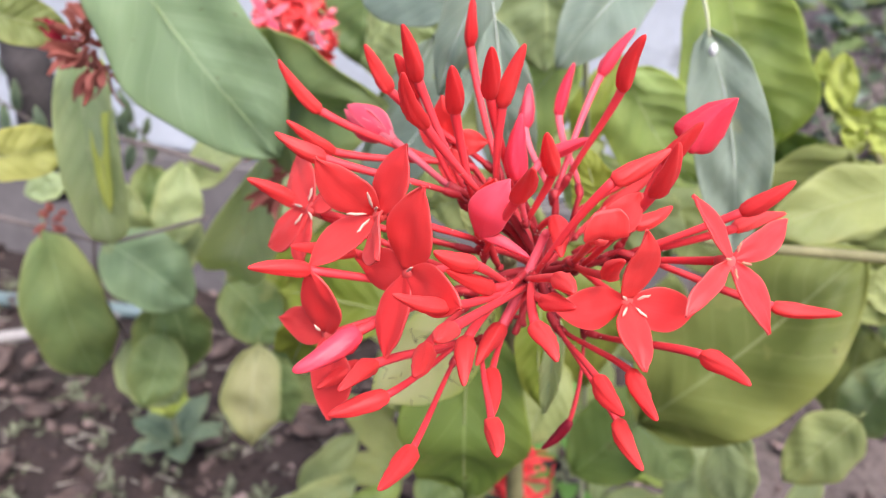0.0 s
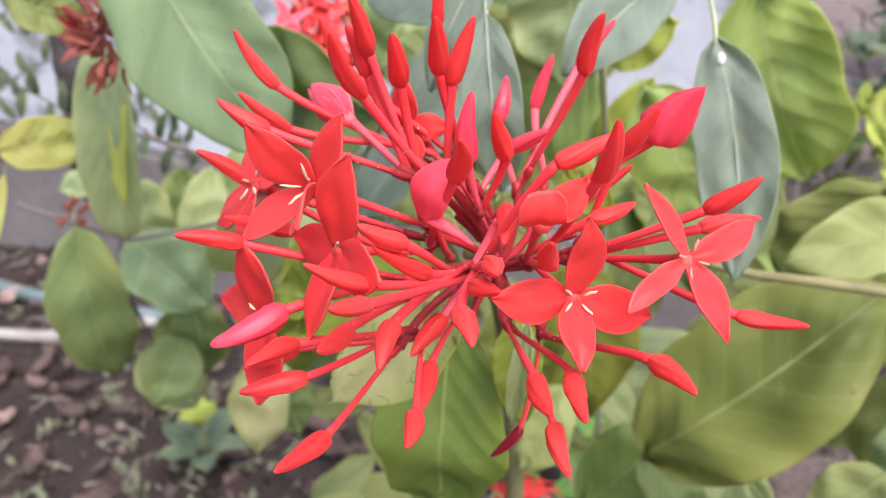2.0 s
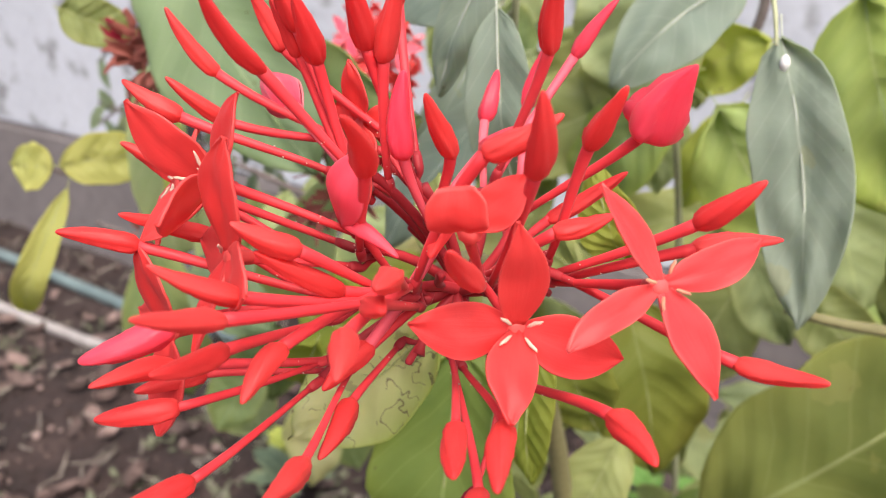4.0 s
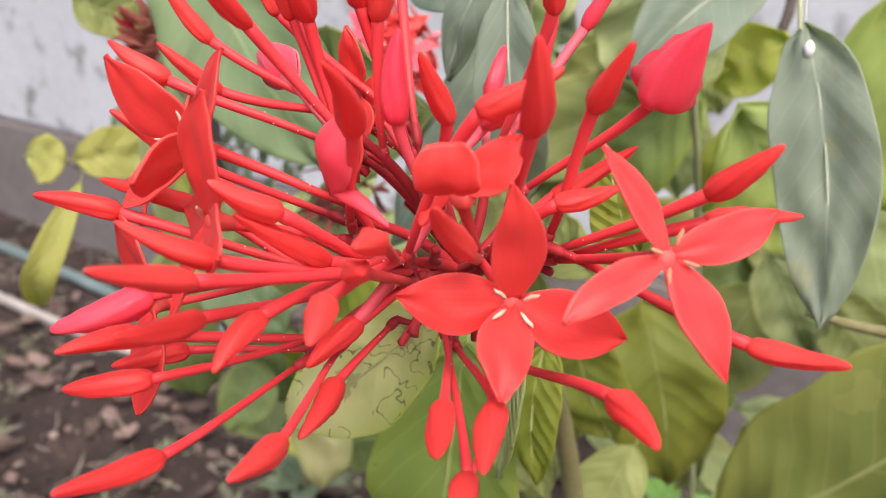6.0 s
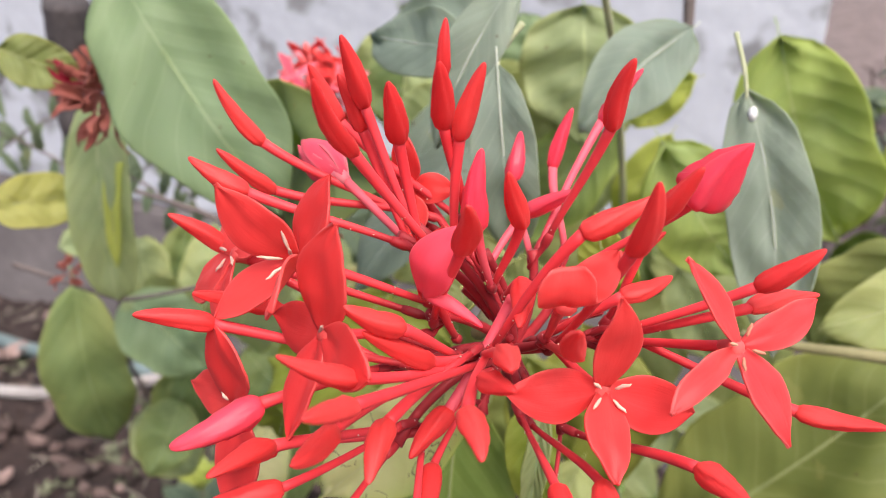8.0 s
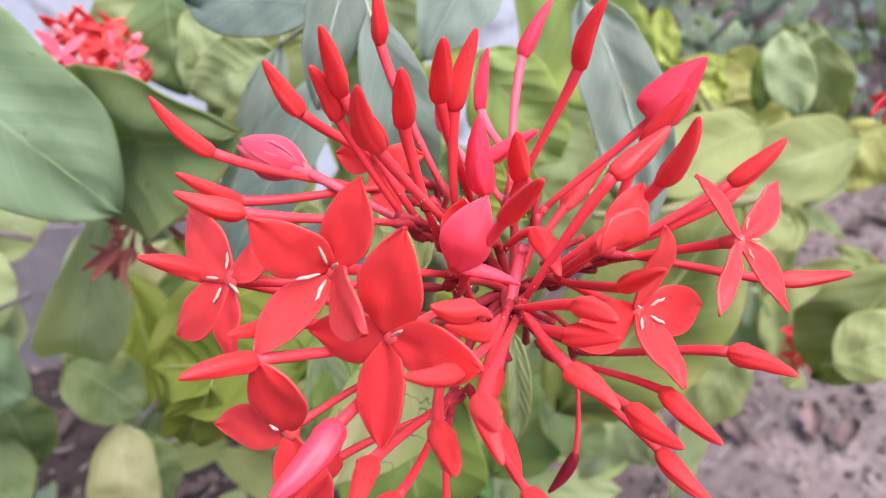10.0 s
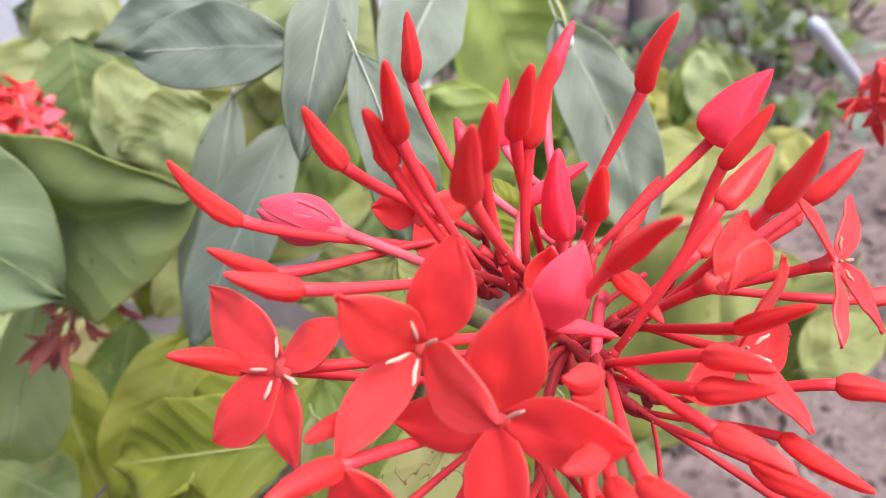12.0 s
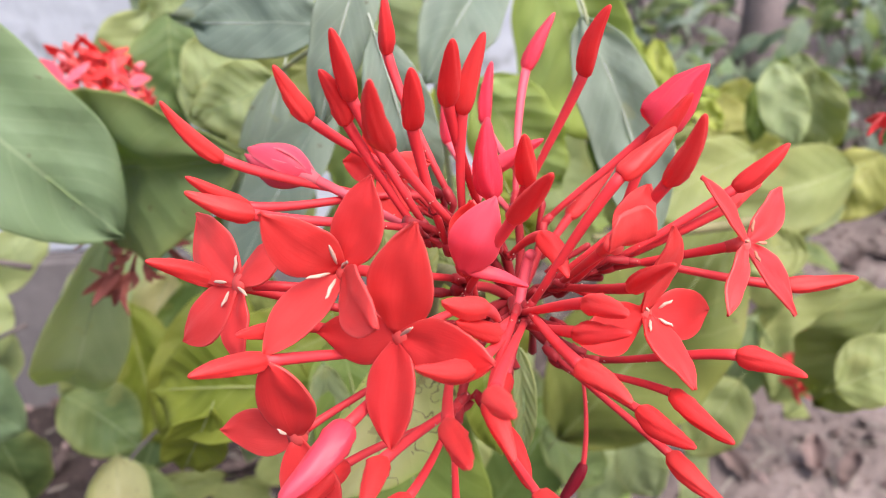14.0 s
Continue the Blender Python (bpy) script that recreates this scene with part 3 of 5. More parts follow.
leaf(shrub, (0.1854, 0.2492, 0.5875), (0.1604, 0.2525, 0.5840), 0.0206, (-0.5571, -0.6813, 0.4748), LEAF_LIME)
leaf(shrub, (0.2894, 0.5070, 0.5611), (0.3369, 0.4655, 0.5419), 0.0370, (-0.5454, -0.7736, 0.3225), LEAF_YELLOW)
leaf(shrub, (0.3934, 0.5027, 0.5822), (0.3901, 0.4771, 0.5145), 0.0377, (-0.6247, -0.7198, 0.3026), LEAF_PALE)
leaf(shrub, (0.3010, 0.3221, 0.4970), (0.2491, 0.3178, 0.4383), 0.0471, (-0.5792, -0.5963, 0.5559), LEAF_LIME)
leaf(shrub, (0.2671, 0.4026, 0.4629), (0.2676, 0.4066, 0.3793), 0.0500, (-0.4895, -0.6653, 0.5638), LEAF_LIME)
leaf(shrub, (0.3243, 0.3447, 0.4537), (0.2960, 0.3594, 0.4392), 0.0359, (-0.5889, -0.5990, 0.5426), LEAF_PALE)
leaf(shrub, (0.2357, 0.3924, 0.5185), (0.2047, 0.3857, 0.4791), 0.0399, (-0.4683, -0.7336, 0.4925), LEAF_PALE)
leaf(shrub, (-0.1642, 0.4447, 0.5227), (-0.1828, 0.4110, 0.4789), 0.0399, (0.3204, -0.8116, 0.4886), LEAF_PALE)
leaf(shrub, (-0.1812, 0.4300, 0.4682), (-0.1855, 0.4232, 0.4091), 0.0504, (0.3176, -0.7557, 0.5727), LEAF_GREEN)
leaf(shrub, (-0.0855, 0.3868, 0.5481), (-0.0843, 0.3709, 0.4685), 0.0347, (0.1644, -0.8217, 0.5456), LEAF_CHARTREUSE, fold=.5)
leaf(shrub, (-0.1080, 0.4080, 0.5322), (-0.1270, 0.4031, 0.4747), 0.0303, (0.2238, -0.8246, 0.5197), LEAF_PALE)
leaf(shrub, (-0.2157, 0.4265, 0.4307), (-0.1805, 0.4104, 0.3921), 0.0438, (0.3358, -0.7204, 0.6068), LEAF_PALE)
leaf(shrub, (-0.0895, 0.4259, 0.4589), (-0.1058, 0.4007, 0.4306), 0.0362, (0.1682, -0.7818, 0.6004), LEAF_GREEN)
leaf(shrub, (0.0656, 0.2851, 0.4534), (0.1115, 0.3057, 0.4912), 0.0406, (-0.2563, -0.6838, 0.6832), LEAF_DARK)
leaf(shrub, (0.1567, 0.3148, 0.4477), (0.1208, 0.2997, 0.4165), 0.0293, (-0.3391, -0.6332, 0.6957), LEAF_PALE)
leaf(shrub, (-0.0330, 0.3600, 0.6530), (-0.0100, 0.3732, 0.6625), 0.0309, (0.0223, -0.9692, 0.2452), LEAF_PALE)
leaf(shrub, (-0.0361, 0.3907, 0.6526), (-0.0032, 0.3841, 0.6276), 0.0330, (0.0159, -0.9611, 0.2757), LEAF_PALE)
leaf(shrub, (-0.0864, 0.4521, 0.5482), (-0.1180, 0.4151, 0.4932), 0.0424, (0.1581, -0.8588, 0.4873), LEAF_PALE)
leaf(shrub, (-0.0537, 0.4207, 0.5460), (-0.1055, 0.4056, 0.4758), 0.0347, (0.1117, -0.8422, 0.5275), LEAF_CHARTREUSE, fold=.5)
leaf(shrub, (-0.0471, 0.3997, 0.5485), (-0.0894, 0.3754, 0.4820), 0.0327, (0.0907, -0.8309, 0.5490), LEAF_DARK)
leaf(shrub, (-0.0273, 0.2804, 0.6010), (-0.0643, 0.2608, 0.5598), 0.0299, (0.0532, -0.8122, 0.5810), LEAF_CHARTREUSE, bend=.2)
leaf(shrub, (0.0040, 0.2073, 0.6229), (-0.0351, 0.2202, 0.6018), 0.0289, (-0.0752, -0.7908, 0.6074), LEAF_CHARTREUSE, bend=.2)
leaf(shrub, (-0.0462, 0.4598, 0.6556), (-0.0121, 0.4355, 0.6398), 0.0446, (-0.0052, -0.9747, 0.2235), LEAF_GREEN)
leaf(shrub, (-0.0115, 0.4379, 0.6500), (-0.0180, 0.4276, 0.6125), 0.0377, (-0.0413, -0.9619, 0.2703), LEAF_PALE)
leaf(shrub, (0.0256, 0.3918, 0.6469), (-0.0073, 0.3838, 0.6105), 0.0391, (-0.1126, -0.9448, 0.3078), LEAF_LIME)
leaf(shrub, (0.0489, 0.3860, 0.6430), (0.0543, 0.3695, 0.6006), 0.0287, (-0.2306, -0.9165, 0.3268), LEAF_PALE)
leaf(shrub, (0.0906, 0.3586, 0.6714), (0.0606, 0.3852, 0.6509), 0.0279, (-0.3059, -0.9254, 0.2235), LEAF_NEON)
leaf(shrub, (0.0832, 0.3552, 0.6474), (0.0655, 0.3644, 0.5964), 0.0203, (-0.3025, -0.8919, 0.3362), LEAF_NEON)
leaf(shrub, (0.1400, 0.3323, 0.6639), (0.1298, 0.3523, 0.6326), 0.0228, (-0.4753, -0.8404, 0.2604), LEAF_PALE)
leaf(shrub, (0.1983, 0.3878, 0.5530), (0.2422, 0.3646, 0.5725), 0.0456, (-0.5599, -0.7294, 0.3930), LEAF_LIME)
leaf(shrub, (0.3660, 0.4708, 0.5848), (0.3481, 0.4568, 0.5170), 0.0435, (-0.6483, -0.6934, 0.3145), LEAF_PALE)
leaf(shrub, (0.3211, 0.5012, 0.5635), (0.3420, 0.4755, 0.5436), 0.0391, (-0.6050, -0.7335, 0.3097), LEAF_YELLOW)
leaf(shrub, (0.1864, 0.2167, 0.5394), (0.2273, 0.2107, 0.5484), 0.0279, (-0.6813, -0.4727, 0.5589), LEAF_LIME)
leaf(shrub, (0.3369, 0.3588, 0.5630), (0.3118, 0.3613, 0.5234), 0.0377, (-0.6624, -0.6467, 0.3783), LEAF_YELLOW)
leaf(shrub, (0.3348, 0.4202, 0.5985), (0.3455, 0.4236, 0.5312), 0.0389, (-0.6379, -0.7050, 0.3100), LEAF_PALE)
leaf(shrub, (0.2857, 0.4411, 0.5516), (0.3171, 0.4038, 0.5278), 0.0399, (-0.5845, -0.7251, 0.3641), LEAF_YELLOW)
leaf(shrub, (0.2230, 0.2274, 0.5682), (0.2101, 0.2482, 0.5010), 0.0413, (-0.6237, -0.5639, 0.5414), LEAF_LIME, bend=.15)
leaf(shrub, (0.1886, 0.2441, 0.5854), (0.1727, 0.2577, 0.5848), 0.0197, (-0.5896, -0.6673, 0.4550), LEAF_LIME)
leaf(shrub, (-0.0027, 0.1990, 0.6270), (-0.0008, 0.1817, 0.5757), 0.0254, (0.1890, -0.7992, 0.5706), LEAF_FRESH, bend=.15)
leaf(shrub, (-0.0084, 0.1897, 0.6235), (-0.0112, 0.1846, 0.5822), 0.0137, (0.2292, -0.7904, 0.5681), LEAF_PALE)
leaf(shrub, (0.0241, 0.2317, 0.6062), (0.0398, 0.2396, 0.5622), 0.0240, (0.0242, -0.8410, 0.5405), LEAF_MOSS)
leaf(shrub, (0.0436, 0.2633, 0.6011), (0.0592, 0.2558, 0.5351), 0.0413, (-0.0470, -0.8390, 0.5421), LEAF_MOSS, bend=.1)
leaf(shrub, (0.0111, 0.2460, 0.5561), (0.0200, 0.2334, 0.5392), 0.0162, (0.0808, -0.7788, 0.6220), LEAF_LIME)
leaf(shrub, (0.1196, 0.3583, 0.5651), (0.1473, 0.3383, 0.5421), 0.0303, (-0.2511, -0.8606, 0.4431), LEAF_LIME)
leaf(shrub, (0.0941, 0.3507, 0.5866), (0.1176, 0.3473, 0.5424), 0.0295, (-0.1834, -0.8861, 0.4256), LEAF_PALE)
leaf(shrub, (-0.0011, 0.4153, 0.6615), (0.0350, 0.4115, 0.6315), 0.0348, (0.0530, -0.9807, 0.1883), LEAF_LIME)
leaf(shrub, (0.0594, 0.3550, 0.6573), (-0.0324, 0.3538, 0.6140), 0.0406, (-0.1373, -0.9382, 0.3177), LEAF_LIME, bend=.1)
leaf(shrub, (0.0432, 0.3913, 0.6583), (-0.0064, 0.4104, 0.6260), 0.0402, (-0.1346, -0.9553, 0.2632), LEAF_LIME)
leaf(shrub, (-0.0360, 0.4034, 0.6792), (-0.0387, 0.3914, 0.6298), 0.0365, (0.0169, -0.9716, 0.2360), LEAF_GREEN)
leaf(shrub, (0.0174, 0.1901, 0.6588), (-0.0046, 0.2013, 0.6479), 0.0165, (-0.2159, -0.8433, 0.4921), LEAF_LIME, bend=.1)
leaf(shrub, (0.0313, 0.2080, 0.6361), (0.0095, 0.2368, 0.6331), 0.0167, (-0.2466, -0.8304, 0.4997), LEAF_LIME)
leaf(shrub, (-0.1473, 0.2548, 0.6919), (-0.1258, 0.2638, 0.6824), 0.0163, (0.4556, -0.8651, 0.2097), LEAF_LIME)
leaf(shrub, (0.0244, 0.1379, 0.6537), (0.0225, 0.1329, 0.6307), 0.0043, (-0.1344, -0.7753, 0.6172), LEAF_PALE, fold=.6)
leaf(shrub, (0.0091, 0.1433, 0.6688), (0.0069, 0.1550, 0.6805), 0.0085, (-0.0476, -0.8915, 0.4506), LEAF_LIME)
leaf(shrub, (0.1417, 0.2928, 0.4843), (0.1495, 0.2738, 0.4397), 0.0218, (-0.3390, -0.6597, 0.6707), LEAF_PALE, fold=.4)
leaf(shrub, (-0.0383, 0.1942, 0.6144), (-0.0521, 0.2162, 0.5798), 0.0170, (0.1739, -0.7897, 0.5884), LEAF_CHARTREUSE)
leaf(shrub, (0.0097, 0.3523, 0.6170), (-0.0367, 0.3459, 0.5746), 0.0316, (-0.0533, -0.9012, 0.4301), LEAF_LIME)
leaf(shrub, (0.0008, 0.3832, 0.6423), (-0.0314, 0.3785, 0.5953), 0.0360, (-0.0451, -0.9392, 0.3404), LEAF_GREEN)
leaf(shrub, (0.0570, 0.3342, 0.6577), (0.0207, 0.3334, 0.6032), 0.0342, (-0.2236, -0.9107, 0.3473), LEAF_SUN)
leaf(shrub, (-0.0497, 0.4922, 0.6666), (-0.0748, 0.4810, 0.6227), 0.0424, (0.0689, -0.9752, 0.2106), LEAF_PALE)
leaf(shrub, (0.1690, 0.2980, 0.6242), (0.1435, 0.3122, 0.5673), 0.0380, (-0.5377, -0.7359, 0.4115), LEAF_LIME)
leaf(shrub, (0.3111, 0.4175, 0.6087), (0.2912, 0.4140, 0.5581), 0.0188, (-0.6401, -0.7073, 0.3002), LEAF_DARK)
leaf(shrub, (0.2695, 0.3758, 0.6209), (0.2725, 0.3546, 0.5792), 0.0260, (-0.6579, -0.6895, 0.3030), LEAF_MINT)
leaf(shrub, (0.0286, 0.3516, 0.6783), (0.0371, 0.3404, 0.6388), 0.0287, (-0.0914, -0.9627, 0.2545), LEAF_LIME)
leaf(shrub, (0.0518, 0.3698, 0.6796), (0.0468, 0.3616, 0.6428), 0.0330, (-0.1298, -0.9635, 0.2340), LEAF_PALE)
leaf(shrub, (-0.1813, 0.3832, 0.5714), (-0.1698, 0.3857, 0.5202), 0.0272, (0.3740, -0.8191, 0.4351), LEAF_PALE)
leaf(shrub, (-0.1836, 0.4453, 0.5540), (-0.1787, 0.4415, 0.4955), 0.0326, (0.3423, -0.8377, 0.4255), LEAF_GREEN)
leaf(shrub, (-0.2247, 0.4250, 0.5519), (-0.2520, 0.4225, 0.5441), 0.0170, (0.4587, -0.7999, 0.3870), LEAF_MINT)
leaf(shrub, (0.0997, 0.3809, 0.5566), (0.0715, 0.3738, 0.4951), 0.0446, (-0.1161, -0.8700, 0.4792), LEAF_LIME)
leaf(shrub, (0.1349, 0.4146, 0.6089), (0.1575, 0.3921, 0.5387), 0.0493, (-0.2553, -0.9015, 0.3494), LEAF_PALE)
leaf(shrub, (0.0801, 0.4313, 0.5663), (0.1065, 0.4179, 0.5195), 0.0419, (-0.1243, -0.9069, 0.4026), LEAF_GREEN)
leaf(shrub, (0.0308, 0.3331, 0.5411), (0.0227, 0.3263, 0.4950), 0.0322, (0.0308, -0.8337, 0.5514), LEAF_OLIVE)
leaf(shrub, (-0.0127, 0.3941, 0.5824), (-0.0424, 0.3991, 0.5470), 0.0311, (-0.0095, -0.8939, 0.4482), LEAF_MOSS)
leaf(shrub, (-0.0633, 0.4014, 0.5537), (-0.0863, 0.3978, 0.5126), 0.0267, (0.1064, -0.8575, 0.5033), LEAF_CREAM)
leaf(shrub, (-0.0593, 0.5237, 0.6777), (-0.0123, 0.5382, 0.6400), 0.0426, (0.0092, -0.9863, 0.1644), LEAF_DULL)
leaf(shrub, (-0.0125, 0.5053, 0.6888), (-0.0540, 0.4998, 0.6532), 0.0400, (0.0043, -0.9889, 0.1486), LEAF_PALE)
leaf(shrub, (0.0167, 0.5419, 0.6740), (0.0228, 0.5331, 0.6286), 0.0399, (-0.1022, -0.9791, 0.1760), LEAF_JADE)
leaf(shrub, (-0.0164, 0.3907, 0.5995), (-0.0044, 0.3788, 0.5533), 0.0326, (-0.0557, -0.8986, 0.4353), LEAF_LIME)
leaf(shrub, (-0.0167, 0.3249, 0.5786), (-0.0392, 0.3299, 0.5486), 0.0239, (-0.0102, -0.8461, 0.5329), LEAF_OLIVE)
leaf(shrub, (-0.0882, 0.4711, 0.5667), (-0.0707, 0.4546, 0.5268), 0.0367, (0.1049, -0.9019, 0.4190), LEAF_DULL)
leaf(shrub, (0.0603, 0.4513, 0.6634), (0.0725, 0.4384, 0.6226), 0.0365, (-0.2328, -0.9450, 0.2296), LEAF_LIME)
leaf(shrub, (0.0096, 0.1377, 0.6587), (-0.0150, 0.1282, 0.6372), 0.0180, (0.2899, -0.7999, 0.5255), LEAF_MINED, bend=-.08, fold=.3, shape=.46)
stem(tree_sprig, [(0.0132, 0.2110, 0.7163), (0.0108, 0.2141, 0.7013), (0.0083, 0.2347, 0.6778)], .0011, .0007, TWIG_PALE)
stem(tree_sprig, [(0.0108, 0.2141, 0.7013), (-0.0026, 0.2394, 0.6872)], .0008, .0006, TWIG_PALE)
stem(tree_sprig, [(0.0165, 0.1958, 0.7127), (0.0119, 0.1898, 0.7067), (0.0120, 0.1823, 0.7057)], .0008, .0006, TWIG_PALE)
stem(tree_sprig, [(0.0649, 0.2065, 0.7107), (0.0661, 0.1993, 0.7039), (0.0669, 0.1965, 0.6981)], .0006, .0004, TWIG_PALE)
stem(shrub, [(0.0853, 0.2267, 0.6227), (0.0990, 0.2219, 0.6225), (0.1165, 0.2185, 0.6230), (0.1491, 0.2183, 0.6199)], .0012, .0021, TWIG)
stem(shrub, [(-0.1646, 0.3590, 0.6070), (-0.1380, 0.3655, 0.5959), (-0.1148, 0.3684, 0.5841)], .0011, .0016, BARK)
stem(shrub, [(-0.2314, 0.3527, 0.5666), (-0.2090, 0.3509, 0.5611), (-0.1760, 0.3420, 0.5578), (-0.1639, 0.3466, 0.5552), (-0.1235, 0.3648, 0.5587)], .0014, .0010, BARK)
stem(shrub, [(-0.2046, 0.3977, 0.5265), (-0.2202, 0.4214, 0.4735), (-0.2549, 0.5180, 0.3541)], .0010, .0016, BARK)
stem(shrub, [(-0.2814, 0.5245, 0.6741), (-0.288, 0.5332, 0.6191), (-0.2889, 0.5333, 0.5798), (-0.297, 0.546, 0.5281), (-0.31, 0.5669, 0.4808)], .0150, .0170, BARK_DARK)
stem(shrub, [(-0.0932, 0.3335, 0.4951), (-0.0861, 0.3383, 0.4990), (-0.0670, 0.3399, 0.5126)], .0007, .0011, BARK)
stem(shrub, [(0.0788, 0.3917, 0.6449), (0.0893, 0.3854, 0.6761), (0.0896, 0.3876, 0.7009)], .0018, .0026, BARK)
stem(shrub, [(-0.1893, 0.2830, 0.6235), (-0.1855, 0.2852, 0.6208), (-0.1831, 0.2881, 0.6232)], .0012, .0014, BARK)



def small_twig(a, b, count):
    """A thin dark twig with narrow little leaves along it."""
    a, b = Vector(a), Vector(b)
    stem(shrub, [a, a.lerp(b, 0.5) + Vector((0, 0, 0.008)), b], 0.0012, 0.0006, BARK)
    for k in range(count):
        o = a.lerp(b, (k + 0.5) / count) + Vector((0, 0, 0.008 * math.sin(math.pi * (k + 0.5) / count)))
        d = Vector((random.uniform(-0.6, 0.6), random.uniform(-0.5, 0.2), 1 if k % 2 else -1)).normalized()
        leaf(shrub, o, o + d * random.uniform(0.016, 0.028), 0.007, (0.2, -0.9, 0.4), LEAF_DULL)


small_twig((-0.3977, 0.5841, 0.5462), (-0.3169, 0.5976, 0.5829), 9)
small_twig((-0.3983, 0.5978, 0.5951), (-0.3460, 0.5884, 0.6164), 6)
small_twig((-0.3160, 0.6217, 0.5087), (-0.2415, 0.6245, 0.5489), 10)
small_twig((-0.2762, 0.6417, 0.5091), (-0.2368, 0.6036, 0.4862), 6)

# leaves deeper in the shrub
rng = random.Random(5)
for k in range(120):
    x, y, z = rng.uniform(-0.09, 0.34), rng.uniform(0.36, 0.60), rng.uniform(0.20, 0.68)
    if x > 0.2 and z < 0.35 or z > 0.62 - (y - 0.36) * 0.6:
        continue
    ln = rng.uniform(0.045, 0.088)
    d = Vector((rng.uniform(-1, 1), rng.uniform(-0.3, 0.3), rng.uniform(-1.1, 0.4))).normalized()
    leaf(shrub, (x, y, z), Vector((x, y, z)) + d * ln, ln * rng.uniform(0.32, 0.46), (rng.uniform(-0.5, 0.5), -0.8, rng.uniform(0.2, 1.0)), (LEAF_PALE, LEAF_LIME, LEAF_SUN, LEAF_LIME, LEAF_PALE)[k % 5], bend=0.1)
stem(shrub, [(0.05, 0.30, -0.02), (0.045, 0.29, 0.25), (0.03, 0.245, 0.52), (0.017, 0.175, 0.645), (0.0125, 0.124, 0.676)], 0.006, 0.0012, TWIG)
stem(tree_sprig, [(0.10, 0.34, -0.02), (0.09, 0.34, 0.3), (0.06, 0.30, 0.62), (0.03, 0.22, 0.74), (0.012, 0.20, 0.80)], 0.0016, 0.0008, TWIG_PALE)

# ---- the red flower cluster ----
cluster = empty("flower_cluster", (0, 0, 0), "rounded cluster of bright red tubular flowers and pointed buds", "flower")
CORE = Vector((0.0178, 0.1225, 0.6745))
NODES, DUST = [], []


def add_node(p):
    """A side stalk of the cluster, from its heart out to a fork where several tubes spring."""
    p = Vector(p)
    d = p - CORE
    NODES.append(p)
    side = d.cross(Vector((0.3, -0.8, 0.5))) * 0.12
    pts = bezier(CORE - d * 0.05, CORE + d * 0.35 + side, CORE + d * 0.7 + side, p, 8)
    vs, fs = sweep(pts, [0.00085 - 0.0002 * k / 8 + (0.0003 if k == 8 else 0) for k in range(9)], 8)
    part("branch", vs, fs, STALK, cluster)


for p in ((0.0040, 0.1150, 0.6965), (0.0010, 0.1190, 0.6935), (0.0080, 0.1290, 0.6900), (0.0130, 0.1205, 0.6910), (0.0248, 0.1270, 0.6850), (0.0200, 0.1270, 0.6890),
          (0.0220, 0.1170, 0.6790), (0.0290, 0.1170, 0.6810), (0.0205, 0.1129, 0.6710), (0.0263, 0.1144, 0.6675), (0.0026, 0.1061, 0.6678), (0.0104, 0.1190, 0.6729),
          (0.0060, 0.1140, 0.6840), (0.0040, 0.1120, 0.6760), (0.0135, 0.1110, 0.6800), (0.0140, 0.1130, 0.6690)):
    add_node(p)
stem(cluster, [(0.0176, 0.1250, 0.6670), (0.0177, 0.1236, 0.6710), tuple(CORE)], 0.0013, 0.0012, STALK, "stalk")


def nearest_node(p, along):
    return min(NODES, key=lambda q: 0.6 * (p - q).length - 0.020 * (p - q).normalized().dot(along) - 0.008 * (p - q).normalized().dot((q - CORE).normalized()))


def tube_from(base, along, parent, r=0.00074, material=None):
    """A thin corolla tube from its fork out to base, with a dark calyx at its foot."""
    reach = (base - CORE).length
    node = nearest_node(base, along)
    stalk = node - CORE
    q = CORE + stalk * min(random.uniform(0.88, 1.12), 0.5 * reach / stalk.length)
    out = (base - q).normalized()
    e = Vector((random.uniform(-1, 1), random.uniform(-1, 1), random.uniform(-1, 1)))
    q += (e - out * e.dot(out)) * 0.0020 + out * random.uniform(0.0, 0.0022)
    ln = (base - q).length
    go = (base - q).normalized()
    end = (along * 0.45 + go).normalized()
    lift = (go + stalk.normalized() * 0.22).normalized()
    r *= 0.76 if base.z < CORE.z else 1.0
    pts = bezier(q, q + lift * ln * 0.33, base - end * ln * 0.33, base + along * 0.0005, 14)
    rr = [r * (0.68 + 0.40 * (k / 14) ** 1.4) for k in range(15)]
    vs, fs = sweep(pts, rr, 8)
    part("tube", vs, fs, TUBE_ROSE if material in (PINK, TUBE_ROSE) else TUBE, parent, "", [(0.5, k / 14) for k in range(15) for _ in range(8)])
    for _ in range(4):
        k = random.randrange(0, 7)
        e = Vector((random.uniform(-1, 1), random.uniform(-1, 1), random.uniform(-1, 1)))
        DUST.append(pts[k] + (e - go * e.dot(go)).normalized() * (r * 0.92))
    root = CORE + stalk * 0.82
    c = [q, q.lerp(pts[1], 0.8), pts[1].lerp(pts[2], 0.4)]
    vs, fs = sweep([root, root.lerp(q, 0.5), q - lift * 0.0006, *c], [0.00040, 0.00042, 0.00055, 0.00074, 0.00074, 0.00060], 8, 4, 0.08)
    part("calyx", vs, fs, STALK, parent)


